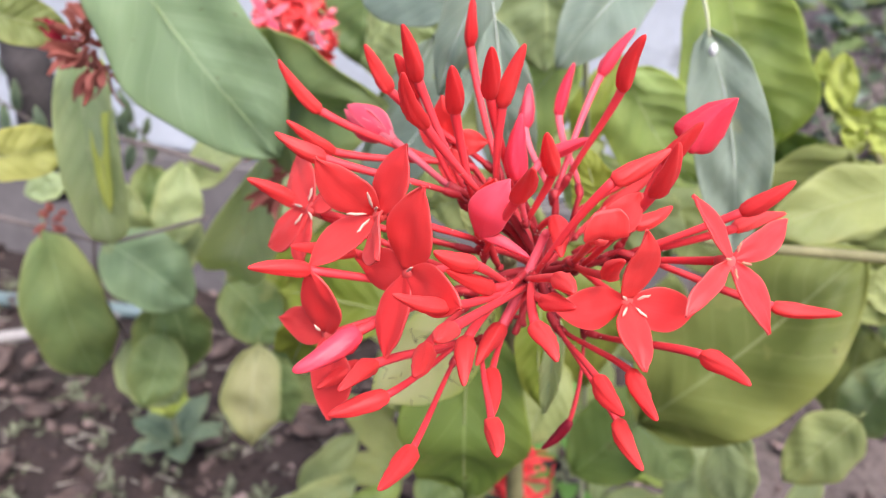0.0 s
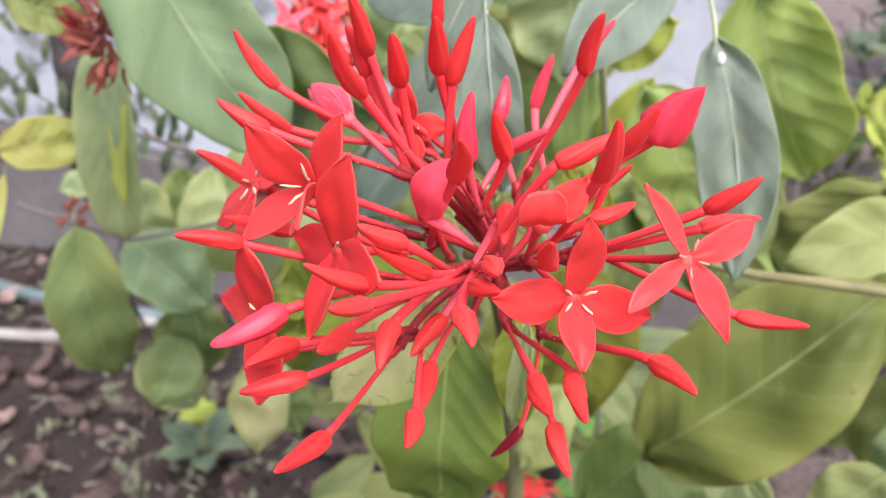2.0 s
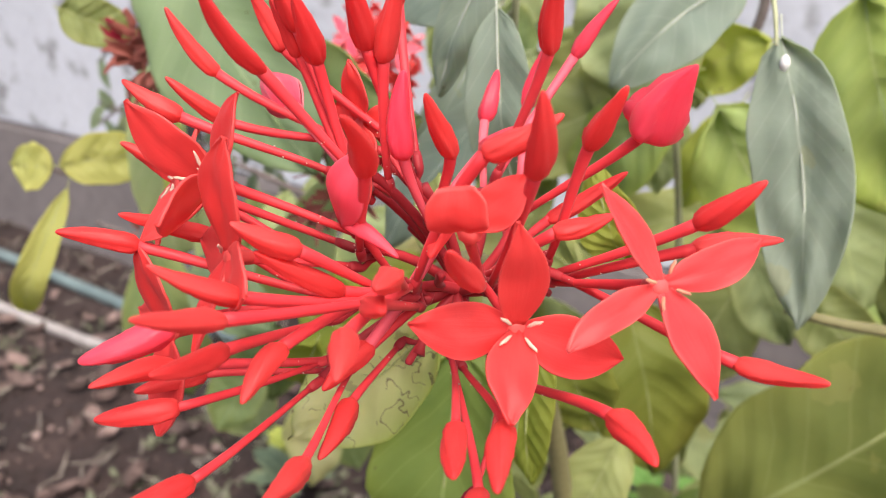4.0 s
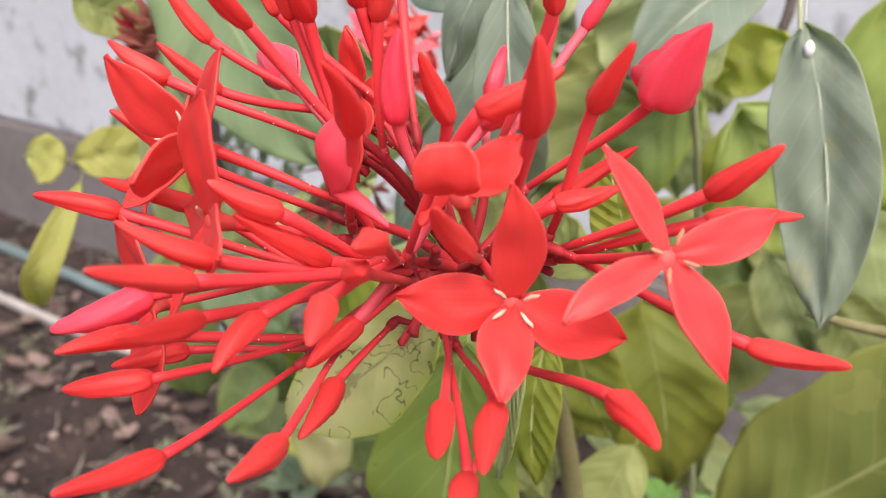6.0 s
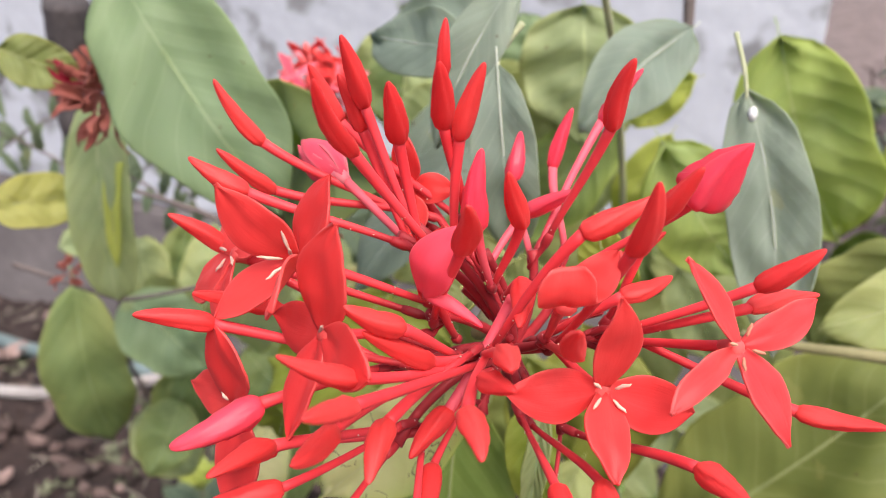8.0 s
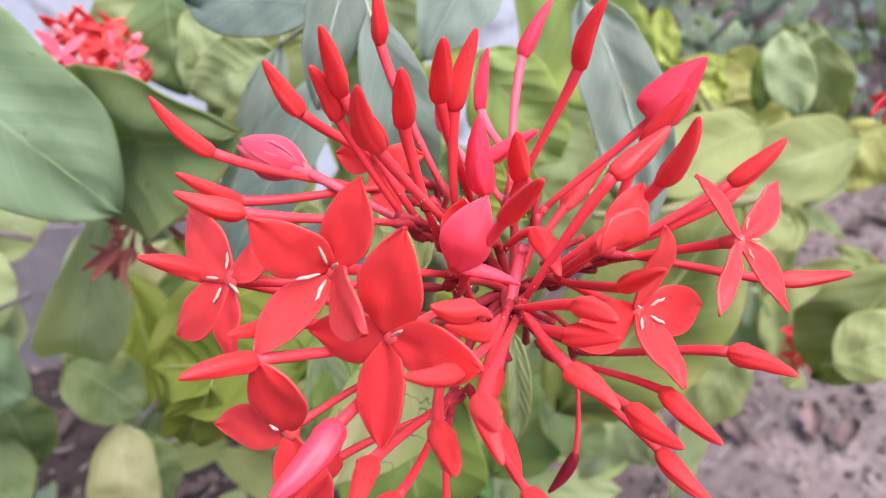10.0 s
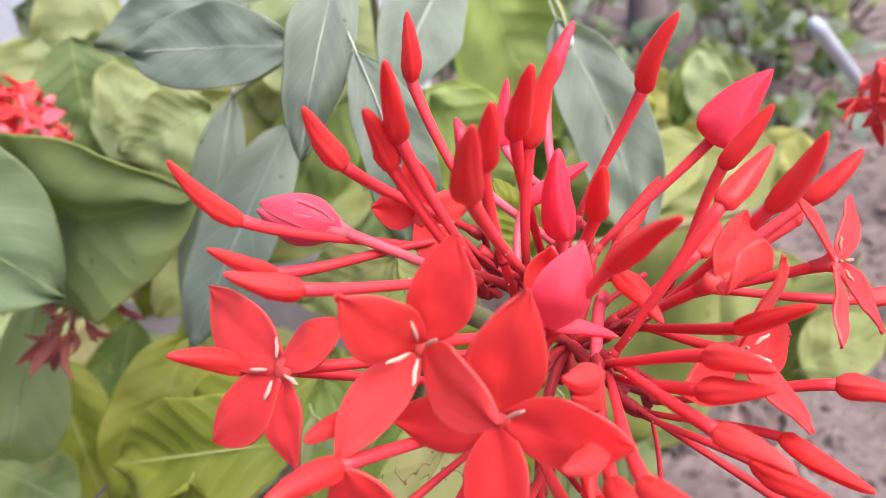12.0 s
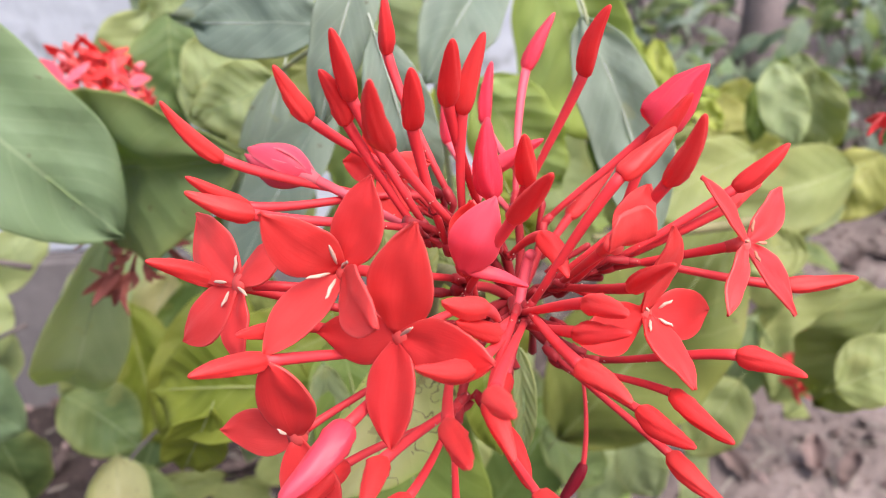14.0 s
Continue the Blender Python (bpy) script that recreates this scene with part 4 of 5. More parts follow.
def bud(tip, base, r=0.00150, mat=None, tubed=True, tube_mat=None, full=1.0, heart=False):
    """A closed pointed bud, its four petals wound round one another."""
    t, b = Vector(tip), Vector(base)
    d = t - b
    ln = d.length
    d = d / ln
    x, y = frame_of(d)
    a0 = random.uniform(0, 6.28)
    sway = (x * math.cos(a0) + y * math.sin(a0)) * random.uniform(0.01, 0.05) * ln
    squash = random.uniform(0.76, 0.96)
    w = random.uniform(0.0, 1.0)
    prof = ((0, 0.52), (0.025, 0.66), (0.07, 0.84 + 0.06 * w), (0.14, 0.90 + 0.05 * w), (0.22, 1.0), (0.34, 0.98), (0.46, 0.92 - 0.04 * w), (0.58, 0.83 - 0.06 * w), (0.70, 0.71 - 0.07 * w), (0.81, 0.57 - 0.06 * w), (0.90, 0.42 - 0.04 * w), (0.96, 0.27), (0.99, 0.15), (1.0, 0.05))
    if heart:
        prof = ((0, 0.34), (0.02, 0.62), (0.06, 0.88), (0.12, 1.0), (0.20, 1.03), (0.30, 0.98), (0.42, 0.88), (0.54, 0.75), (0.66, 0.60), (0.77, 0.43), (0.86, 0.29), (0.93, 0.17), (0.98, 0.08), (1.0, 0.02))
    seg = 32
    vs, fs, uvs = [], [], []
    for k, q in prof:
        q = q ** (1 / full)
        p = b + d * (ln * k) + sway * (math.sin(math.pi * k) - 0.9 * k * k)
        for i in range(seg):
            a = 2 * math.pi * i / seg
            saw = (4 * i / seg + 0.55 * k + 0.1) % 1.0
            rr = r * q * (1 + (0.42 if heart else 0.27) * (saw - 0.5) * min(1, k * 8))
            rr *= 1 + 0.12 * noise.noise(Vector((math.cos(a) * 1.6, math.sin(a) * 1.6, k * 5 + a0 * 9)))
            vs.append(p + x * (rr * math.cos(a + a0)) + y * (rr * squash * math.sin(a + a0)))
            uvs.append((saw, k))
    m = len(prof)
    for j in range(m - 1):
        for i in range(seg):
            e, f = j * seg + i, j * seg + (i + 1) % seg
            fs.append((e, f, f + seg, e + seg))
    fs.append(tuple(range(seg - 1, -1, -1)))
    fs.append(tuple(range((m - 1) * seg, m * seg)))
    ob = part("flower_bud", vs, fs, mat or RED, cluster, "", uvs)
    if tubed:
        tube_from(b, d, ob, min(0.00076, r * 0.52), tube_mat or mat)
    return ob


def opening_bud(tip, base, r, mat, tube_mat=None, spread=0.25, count=4):
    """A bud about to open: petals still cupped round one another."""
    t, b = Vector(tip), Vector(base)
    d = (t - b).normalized()
    ln = (t - b).length
    x, y = frame_of(d)
    vs, fs = sweep([b - d * 0.001, b, b + d * 0.002], [0.0008, 0.0011, 0.0016], 10)
    ob = part("floret", vs, fs, mat, cluster, "half-open red floret with cupped petals")
    for k in range(count):
        a = 2 * math.pi * k / count + 0.5
        s = x * math.cos(a) + y * math.sin(a)
        petal(ob, b + s * 0.0004, t + s * (spread * r) - d * (random.uniform(0.0, 0.16) * ln), -s, r * 2.2, mat, 0.5, -r / ln * 0.95, 0.0, 0.0, 12)
    tube_from(b, d, ob, 0.00074, tube_mat or mat)
    return ob


def petal(parent, centre, tip, normal, width=0.0072, mat=None, cup=None, arch=None, curl=None, square=0.0, twist=None):
    """A petal from centre to tip; cup: edges raised, arch: middle raised, curl: tip bent back, twist: degrees turned on its way."""
    c, t = Vector(centre), Vector(tip)
    ax = t - c
    ln = ax.length
    ax = ax / ln
    n0 = Vector(normal)
    n0 = (n0 - ax * n0.dot(ax)).normalized()
    cup = random.uniform(-0.07, 0.07) if cup is None else cup
    arch = random.uniform(0.0, 0.06) if arch is None else arch
    curl = random.uniform(0.0, 0.10) if curl is None else curl
    twist = random.uniform(-14, 14) if twist is None else twist
    lean = random.choice((-1, 1)) * random.uniform(0.02, 0.07)
    us = EDGED
    nu, nv = len(us) - 1, 16
    vs, fs, uvs = [], [], []
    seed = random.random() * 40
    belly, blunt = 0.44, 1.75 + 0.75 * (seed * 7 % 1)
    for j in range(nv + 1):
        v = j / nv
        prof = (0.24 + 0.76 * math.sin(math.pi / 2 * v / belly) if v < belly else (1 - ((v - belly) / (1 - belly)) ** blunt) ** 0.92) if not square else min(1.0, 0.40 + 1.5 * v) * (1 - 0.45 * max(0.0, (v - 0.72) / 0.28) ** 2.2)
        w = 0.5 * width * max(prof, 0.03 if v > 0.5 else 0.16)
        n = Matrix.Rotation(radians(twist * (v - 0.35)), 3, ax) @ n0
        s = ax.cross(n)
        mid = c + ax * (ln * v) + n0 * (arch * ln * math.sin(math.pi * v) - curl * ln * v ** 3) + s * (lean * ln * math.sin(math.pi * v ** 1.3))
        for u in us:
            q = mid + s * (u * w) + n * (cup * w * u * u - 0.035 * w * math.exp(-(u / 0.30) ** 2) * (1 - v * v))
            q += n * (0.00045 * noise.noise(Vector((u * 1.3 + seed, v * 3.2, seed))) + 0.00012 * noise.noise(Vector((u * 4 + seed, v * 9, seed))))
            vs.append(q)
            uvs.append((u / 2 + 0.5, v))
    for j in range(nv):
        for i in range(nu):
            k = j * (nu + 1) + i
            fs.append((k, k + 1, k + nu + 2, k + nu + 1))
    ob = part("petal", vs, fs, mat or RED, parent, "", uvs)
    ob.modifiers.new("thickness", "SOLIDIFY").thickness = 0.00035
    return ob


def floret(centre, tips, anthers=4, ratio=0.49, mat=None, tubed=True, long_anther=1.0, front=None, sides={}, anther_mat=None):
    """An open floret: tips of its petals in turn round the centre; sides: the way that single petals face, and how broad they are."""
    c = Vector(centre)
    ds = [(Vector(t) - c) for t in tips]
    us = [d.normalized() for d in ds]
    n = len(ds)
    out = (c - CORE).normalized()
    pl = sum((us[k].cross(us[(k + 1) % n]) for k in range(n)), Vector())
    sign = 1 if pl.dot(out) > 0 else -1
    face = (pl.normalized() * sign + out * 0.25).normalized() if n > 2 else out
    if front:
        face = Vector(front).normalized()
    vs, fs = sweep([c - face * 0.0030, c - face * 0.0012, c - face * 0.0002, c + face * 0.0004], [0.0008, 0.0010, 0.0015, 0.0006], 10)
    ob = part("floret", vs, fs, mat or RED, cluster, "open four-petalled red floret")
    for k in range(n):
        own = (us[k - 1].cross(us[k]) + us[k].cross(us[(k + 1) % n])) * sign
        own = face if front or n < 3 else (own.normalized() + face * 0.8).normalized()
        if k in sides and any(sides[k][:3]):
            own = Vector(sides[k][:3])
        petal(ob, c + us[k] * 0.0003, c + ds[k], own, max(0.0050, ds[k].length * ratio) * random.uniform(0.95, 1.05) * (sides[k][3] if k in sides else 1.0), mat)
    if tubed:
        tube_from(c - face * 0.0022, face, ob)
    for k in range(min(anthers, n)):
        a, b = us[k], us[(k + 1) % n]
        d = a + b
        if d.length < 0.3:
            d = a.cross(face)
        d = (d.normalized() + face * 0.12).normalized()
        p = c + d * 0.0013 + face * 0.0006
        e = long_anther
        w = a.cross(b).normalized() * 0.0001
        pts = [p, p + d * 0.0006 * e, p + d * 0.0015 * e + w, p + d * 0.0024 * e - w, p + d * 0.0029 * e]
        vs, fs = sweep(pts, [0.0001, 0.00021, 0.00025, 0.00019, 0.00007], 7)
        part("anther", vs, fs, anther_mat or CREAM, ob, "withered tan anther" if anther_mat else "cream-white anther")
    return ob


bud((-0.0280, 0.1291, 0.7119), (-0.0216, 0.1310, 0.7023))
bud((-0.0129, 0.1272, 0.7153), (-0.0091, 0.1282, 0.7069))
bud((-0.0073, 0.1221, 0.7152), (-0.0047, 0.1238, 0.7071))
bud((-0.0060, 0.1180, 0.7209), (-0.0040, 0.1221, 0.7108))
bud((-0.0058, 0.1006, 0.7185), (-0.0027, 0.1081, 0.7084))
bud((0.0014, 0.1098, 0.7169), (0.0018, 0.1140, 0.7084))
bud((0.0052, 0.1379, 0.7207), (0.0048, 0.1388, 0.7118))
bud((0.0071, 0.1120, 0.7191), (0.0073, 0.1165, 0.7098))
bud((0.0121, 0.1155, 0.7186), (0.0092, 0.1169, 0.7083))
bud((0.0175, 0.1528, 0.7003), (0.0162, 0.1476, 0.6926), mat=PINK)
bud((0.0256, 0.1511, 0.7051), (0.0230, 0.1481, 0.6951), mat=PINK)
bud((0.0360, 0.1477, 0.7128), (0.0302, 0.1466, 0.7039), mat=PINK)
bud((0.0302, 0.1182, 0.7194), (0.0290, 0.1221, 0.7092))
bud((0.0389, 0.1102, 0.7082), (0.0350, 0.1138, 0.7001))
bud((0.0329, 0.1043, 0.7062), (0.0246, 0.1030, 0.7019))
bud((0.0317, 0.0962, 0.7105), (0.0304, 0.1015, 0.7004))
bud((0.0543, 0.1088, 0.6990), (0.0480, 0.1116, 0.6923))
bud((0.0590, 0.1204, 0.6879), (0.0481, 0.1132, 0.6885))
bud((0.0628, 0.1010, 0.6796), (0.0538, 0.1058, 0.6780))
bud((0.0456, 0.0894, 0.6752), (0.0405, 0.0972, 0.6749))
bud((0.0389, 0.1172, 0.6904), (0.0315, 0.1133, 0.6889))
bud((0.0158, 0.1120, 0.7059), (0.0180, 0.1164, 0.6969))
bud((0.0261, 0.1298, 0.6978), (0.0184, 0.1346, 0.6917), mat=PINK, r=0.0016)
bud((0.0119, 0.1154, 0.7077), (0.0120, 0.1148, 0.6967), r=0.002, mat=PINK)
bud((-0.0335, 0.1218, 0.6939), (-0.0257, 0.1235, 0.6878))
bud((-0.0263, 0.1243, 0.7030), (-0.0195, 0.1286, 0.6956))
bud((-0.0263, 0.1143, 0.7048), (-0.0190, 0.1157, 0.6999))
bud((-0.0294, 0.1004, 0.6890), (-0.0210, 0.1047, 0.6857))
bud((-0.0241, 0.1057, 0.6895), (-0.0147, 0.1129, 0.6841))
bud((-0.0165, 0.0851, 0.6732), (-0.0082, 0.0894, 0.6733), r=0.0016)
bud((-0.0142, 0.0834, 0.6797), (-0.0104, 0.0931, 0.6763))
bud((-0.0085, 0.0733, 0.6707), (-0.0044, 0.0841, 0.6677))
bud((-0.0036, 0.0796, 0.6845), (-0.0025, 0.0914, 0.6807))
bud((-0.0009, 0.0747, 0.6942), (0.0013, 0.0858, 0.6882))
bud((-0.0015, 0.0941, 0.6950), (0.0048, 0.0979, 0.6908))
bud((-0.0066, 0.0859, 0.6932), (0.0004, 0.0917, 0.6875))
bud((0.0028, 0.0844, 0.6795), (0.0035, 0.0935, 0.6808))
bud((0.0076, 0.0779, 0.6723), (0.0073, 0.0884, 0.6690))
bud((0.0078, 0.0918, 0.6667), (0.0081, 0.1020, 0.6680))
bud((0.0051, 0.0996, 0.6709), (0.0099, 0.1055, 0.6746))
bud((0.0152, 0.0813, 0.6862), (0.0129, 0.0894, 0.6860))
bud((0.0177, 0.0869, 0.6906), (0.0146, 0.0940, 0.6872))
bud((0.0174, 0.0870, 0.6932), (0.0166, 0.0951, 0.6902))
bud((0.0255, 0.0840, 0.6737), (0.0237, 0.0937, 0.6731))
bud((0.0284, 0.0811, 0.6663), (0.0270, 0.0910, 0.6668))
bud((0.0300, 0.0831, 0.6739), (0.0291, 0.0946, 0.6736))
bud((0.0187, 0.1076, 0.6445), (0.0234, 0.1080, 0.6514), r=0.0011, mat=DARK)
bud((0.0008, 0.0950, 0.6914), (0.0075, 0.1027, 0.6834))
bud((-0.0205, 0.0974, 0.6680), (-0.0136, 0.1038, 0.6677))
bud((0.0184, 0.1038, 0.6887), (0.0185, 0.1126, 0.6909))
bud((0.0237, 0.0891, 0.6969), (0.0249, 0.0988, 0.6882))
bud((0.0399, 0.1313, 0.6912), (0.0294, 0.1273, 0.6847))
bud((0.0124, 0.0949, 0.7078), (0.0108, 0.1038, 0.6984))

rs = random.Random(77)
for k in range(10):
    d = Vector((rs.uniform(-0.7, 1.0), rs.uniform(-1.0, 0.1), rs.uniform(-0.6, 0.8))).normalized()
    q = CORE + d * rs.uniform(0.005, 0.009)
    e = (d + Vector((rs.uniform(-0.5, 0.5), rs.uniform(-0.5, 0.5), rs.uniform(-0.5, 0.5)))).normalized()
    ln = rs.uniform(0.003, 0.006)
    vs, fs = sweep([q - d * 0.002, q, q + e * ln * 0.5, q + e * ln, q + e * (ln + 0.0008), q + e * (ln + 0.0011)], [0.0004, 0.0005, 0.0005, 0.0006, 0.0006, 0.0003], 8, 4, 0.15)
    part("calyx", vs, fs, STALK, cluster)
curve = bezier(Vector((0.0172, 0.1135, 0.6875)), Vector((0.0168, 0.1135, 0.6830)) + Vector((0.0005, 0.002, 0.004)), Vector((0.0129, 0.1096, 0.6767)) + Vector((0.001, 0.001, 0.003)), Vector((0.0092, 0.1046, 0.6741)), 14)
vs, fs = sweep(curve, [0.0008] * 15, 8)
part("curved_tube", vs, fs, TUBE_ROSE, cluster, "", [(0.5, 1.0)] * len(vs))

bud((0.0463, 0.1182, 0.7095), (0.0415, 0.1226, 0.6995), r=0.0036, mat=PINK, tube_mat=RED, heart=True)
opening_bud((-0.0179, 0.1393, 0.7002), (-0.0095, 0.1318, 0.6971), 0.0021, BLUSH, PINK, 0.35, 5)
bud((-0.0221, 0.0910, 0.6761), (-0.0131, 0.0979, 0.6788), r=0.0021, mat=PINK, tube_mat=RED, full=1.2)
floret((-0.0101, 0.1067, 0.6946), [(-0.0060, 0.1056, 0.7064), (-0.0184, 0.1033, 0.7052), (-0.0214, 0.1046, 0.6865), (-0.0101, 0.0923, 0.6953)], 4, 0.53, None, True, 1.1, None, {2: (0, 0, 0, 0.78), 3: (-0.93, 0.0, 0.36, 0.85)})
floret((-0.0227, 0.1181, 0.6897), [(-0.0268, 0.1326, 0.6944), (-0.0156, 0.1144, 0.6957), (-0.0246, 0.1121, 0.6807), (-0.0320, 0.1219, 0.6805)], 4, 0.50, None, True, 0.8)
floret((-0.0191, 0.1051, 0.6728), [(-0.0209, 0.1040, 0.6860), (-0.0287, 0.1121, 0.6715), (-0.0195, 0.0985, 0.6600)], 1, 0.56, None, True, 0.5, (-0.45, -0.85, 0.3))
floret((0.0290, 0.1021, 0.6815), [(0.0298, 0.0965, 0.6960), (0.0414, 0.1053, 0.6770), (0.0304, 0.0914, 0.6766), (0.0172, 0.0979, 0.6828)], 4, 0.53, None, True, 0.75, None, {0: (0, 0, 0, 0.72)})
floret((-0.0054, 0.0997, 0.6882), [(-0.0031, 0.0968, 0.7035), (0.0022, 0.0885, 0.6897), (-0.0091, 0.0942, 0.6766), (-0.0143, 0.1080, 0.6860)], 1, 0.56, None, True, 1.1, None, {0: (-0.45, -0.87, 0.15, 0.86)})
floret((0.0444, 0.1031, 0.6884), [(0.0375, 0.1033, 0.6994), (0.0552, 0.1102, 0.6919), (0.0516, 0.0993, 0.6773), (0.0360, 0.0930, 0.6850)], 4, 0.38, CORAL, True, 0.6, None, {0: (0, 0, 0, 0.72), 3: (0, 0, 0, 0.74)}, TAN)
e = floret((0.0063, 0.1093, 0.6902), [], 0, 0.40, RED, True, 1.0, (-0.3, -0.6, 0.7))
bud((0.0138, 0.1062, 0.6872), (0.0062, 0.1090, 0.6901), 0.00115, PINK, False)
petal(e, (0.0056, 0.1084, 0.6896), (0.0099, 0.1071, 0.7002), (-0.25, -0.85, 0.45), 0.0068, PINK, -0.34, 0.17, 0.05, 0.0, 0)
petal(e, (0.0066, 0.1100, 0.6905), (0.0080, 0.1110, 0.6985), (-0.2, -0.6, 0.5), 0.0046, RED, 0.2, -0.1, 0.0, 0.0, 0)
floret((0.0006, 0.1310, 0.6962), [(-0.0004, 0.1293, 0.7054), (-0.0044, 0.1345, 0.6978), (0.002, 0.127, 0.689), (0.008, 0.130, 0.697)], 0)
g = floret((0.0235, 0.1015, 0.6935), [(0.0290, 0.1030, 0.7000)], 0)
petal(g, (0.0232, 0.1000, 0.6940), (0.0230, 0.0968, 0.7003), (0.05, -0.9, 0.35), 0.0064, None, 0.10, 0.25, 0.0, 1.0, 6)


vs, fs = sweep([Vector((0, 0, 0.0018)), Vector((0, 0, 0.0012)), Vector((0, 0, 0)), Vector((0, 0, -0.0011)), Vector((0.0002, 0, -0.0016))], [0.0002, 0.0008, 0.0011, 0.0008, 0.0002], 9)
dv, df = [], []
for p in DUST:
    k, q = len(dv), random.uniform(0.00009, 0.00017)
    dv += [p + Vector(o) * q for o in ((1, 0, 0), (-1, 0, 0), (0, 1, 0), (0, -1, 0), (0, 0, 1), (0, 0, -1))]
    df += [(k + a, k + b, k + c) for a, b, c in ((0, 2, 4), (2, 1, 4), (1, 3, 4), (3, 0, 4), (2, 0, 5), (1, 2, 5), (3, 1, 5), (0, 3, 5))]
tagged(part("pollen_grains", dv, df, CREAM), "pale pollen grains dusted on the flower tubes", "pollen", kind="stuff")
speck = tagged(part("wax_speck", [v + Vector((0.0696, 0.1995, 0.6940)) for v in vs], fs, WAX), "tiny white waxy speck stuck on a grey-green leaf", "speck")


# ---- other flower heads ----
def flower_head(name, at, axis, radius, count, mats, label, open_share=0.5, droop=0.0, seed=1):
    """A ball-like head of florets and buds on thin tubes."""
    rng = random.Random(seed)
    head = empty(name, at, label, "flower", "other flower heads")
    c, ax = Vector((0, 0, 0)), Vector(axis).normalized()
    for k in range(count):
        z = 1 - 1.35 * (k + 0.5) / count
        a = k * 2.39996 + rng.uniform(-0.25, 0.25)
        x, y = frame_of(ax)
        d = (ax * z + (x * math.cos(a) + y * math.sin(a)) * math.sqrt(max(0, 1 - z * z))).normalized()
        ln = radius * rng.uniform(0.72, 1.0)
        m = mats[rng.randrange(len(mats))]
        end = d * ln - Vector((0, 0, droop * ln))
        pts = bezier(c + d * 0.002, d * ln * 0.35, end * 0.7, end * 0.8, 6)
        is_open = rng.random() < open_share
        if is_open:
            vs, fs = sweep(pts, [0.0008] * 7, 6)
            ob = part("floret", vs, fs, m, head)
            p, q = frame_of(d)
            for i in range(4):
                b = i * math.pi / 2 + a
                tip = pts[-1] + (p * math.cos(b) + q * math.sin(b)) * 0.0105 + d * rng.uniform(-0.003, 0.005)
                petal(ob, pts[-1], tip, d, 0.0039, m)
        else:
            tail = end - pts[-1]
            vs, fs = sweep(pts + [pts[-1] + tail * 0.2, pts[-1] + tail * 0.6, pts[-1] + tail * 0.9, end], [0.0007] * 6 + [0.0008, 0.0016, 0.0014, 0.0006, 0.0001], 7)
            part("flower_bud", vs, fs, m, head)
    return head


flower_head("flower_cluster", Vector((-0.0593, 0.3296, 0.6707)) + Vector((-0.004, 0.0, -0.007)), (-0.1, -0.5, 0.85), 0.023, 44, (RED, RED, CORAL, BLUSH), "red flower cluster further back in the shrub", 0.55, 0.0, 3)
flower_head("flower_cluster", (0.1540, 0.172, 0.667), (-0.3, -0.5, 0.8), 0.0145, 16, (RED, CORAL, PINK), "red flower cluster at the edge of the shrub", 0.6, 0.0, 5)
flower_head("flower_cluster", (0.0395, 0.2878, 0.4467), (0, -0.4, 0.9), 0.020, 26, (RED, CORAL), "small red flower cluster low in the shrub", 0.5, 0.0, 8)
flower_head("flower_cluster", (0.22, 0.265, 0.504), (-0.2, -0.5, 0.8), 0.013, 12, (CORAL, PINK), "small faded red flower cluster deep in the shrub", 0.5, 0.0, 9)


def withered_head(at, axis, radius, count, label, seed):
    """Shrivelled petals and tubes, narrow and curled."""
    rng = random.Random(seed)
    head = empty("withered_flower", at, label, "flower")
    ax = Vector(axis).normalized()
    x, y = frame_of(ax)
    for k in range(count):
        z = 1 - 1.25 * (k + 0.5) / count
        a = k * 2.39996
        d = (ax * z + (x * math.cos(a) + y * math.sin(a)) * math.sqrt(max(0, 1 - z * z))).normalized()
        ln = radius * rng.uniform(0.55, 1.0)
        bendv = Vector((rng.uniform(-1, 1), rng.uniform(-1, 1), rng.uniform(-1, 0.4))) * ln * 0.25
        m = WILT if rng.random() < 0.93 else DARK
        pts = bezier(d * 0.002, d * ln * 0.3, d * ln * 0.5 + bendv * 0.5, d * ln * 0.6 + bendv, 6)
        vs, fs = sweep(pts, [0.0005] * 7, 6)
        ob = part("withered_floret", vs, fs, m, head)
        for i in range(3):
            side = Vector((rng.gauss(0, 1), rng.gauss(0, 1), rng.gauss(0, 1))) * 0.32
            tip = pts[-1] + (d + side).normalized() * ln * rng.uniform(0.55, 0.95)
            petal(ob, pts[-1], tip, side.cross(d), rng.uniform(0.0022, 0.0036), m, rng.uniform(-0.4, 0.6), 0.1, rng.uniform(-0.2, 0.3), 0.0, rng.uniform(-40, 40))
    return head


withered_head((-0.1140, 0.2530, 0.6800), (-0.85, -0.45, 0.10), 0.0150, 17, "withered brownish red flower head with curled petals", 11)
withered_head((-0.0536, 0.2632, 0.6325), (-0.5, -0.4, 0.4), 0.018, 14, "withered brown flower head hanging among leaves", 12)
stem(shrub, [(-0.092, 0.262, 0.78), (-0.102, 0.262, 0.71), (-0.112, 0.254, 0.684)], 0.0022, 0.0014, BARK)


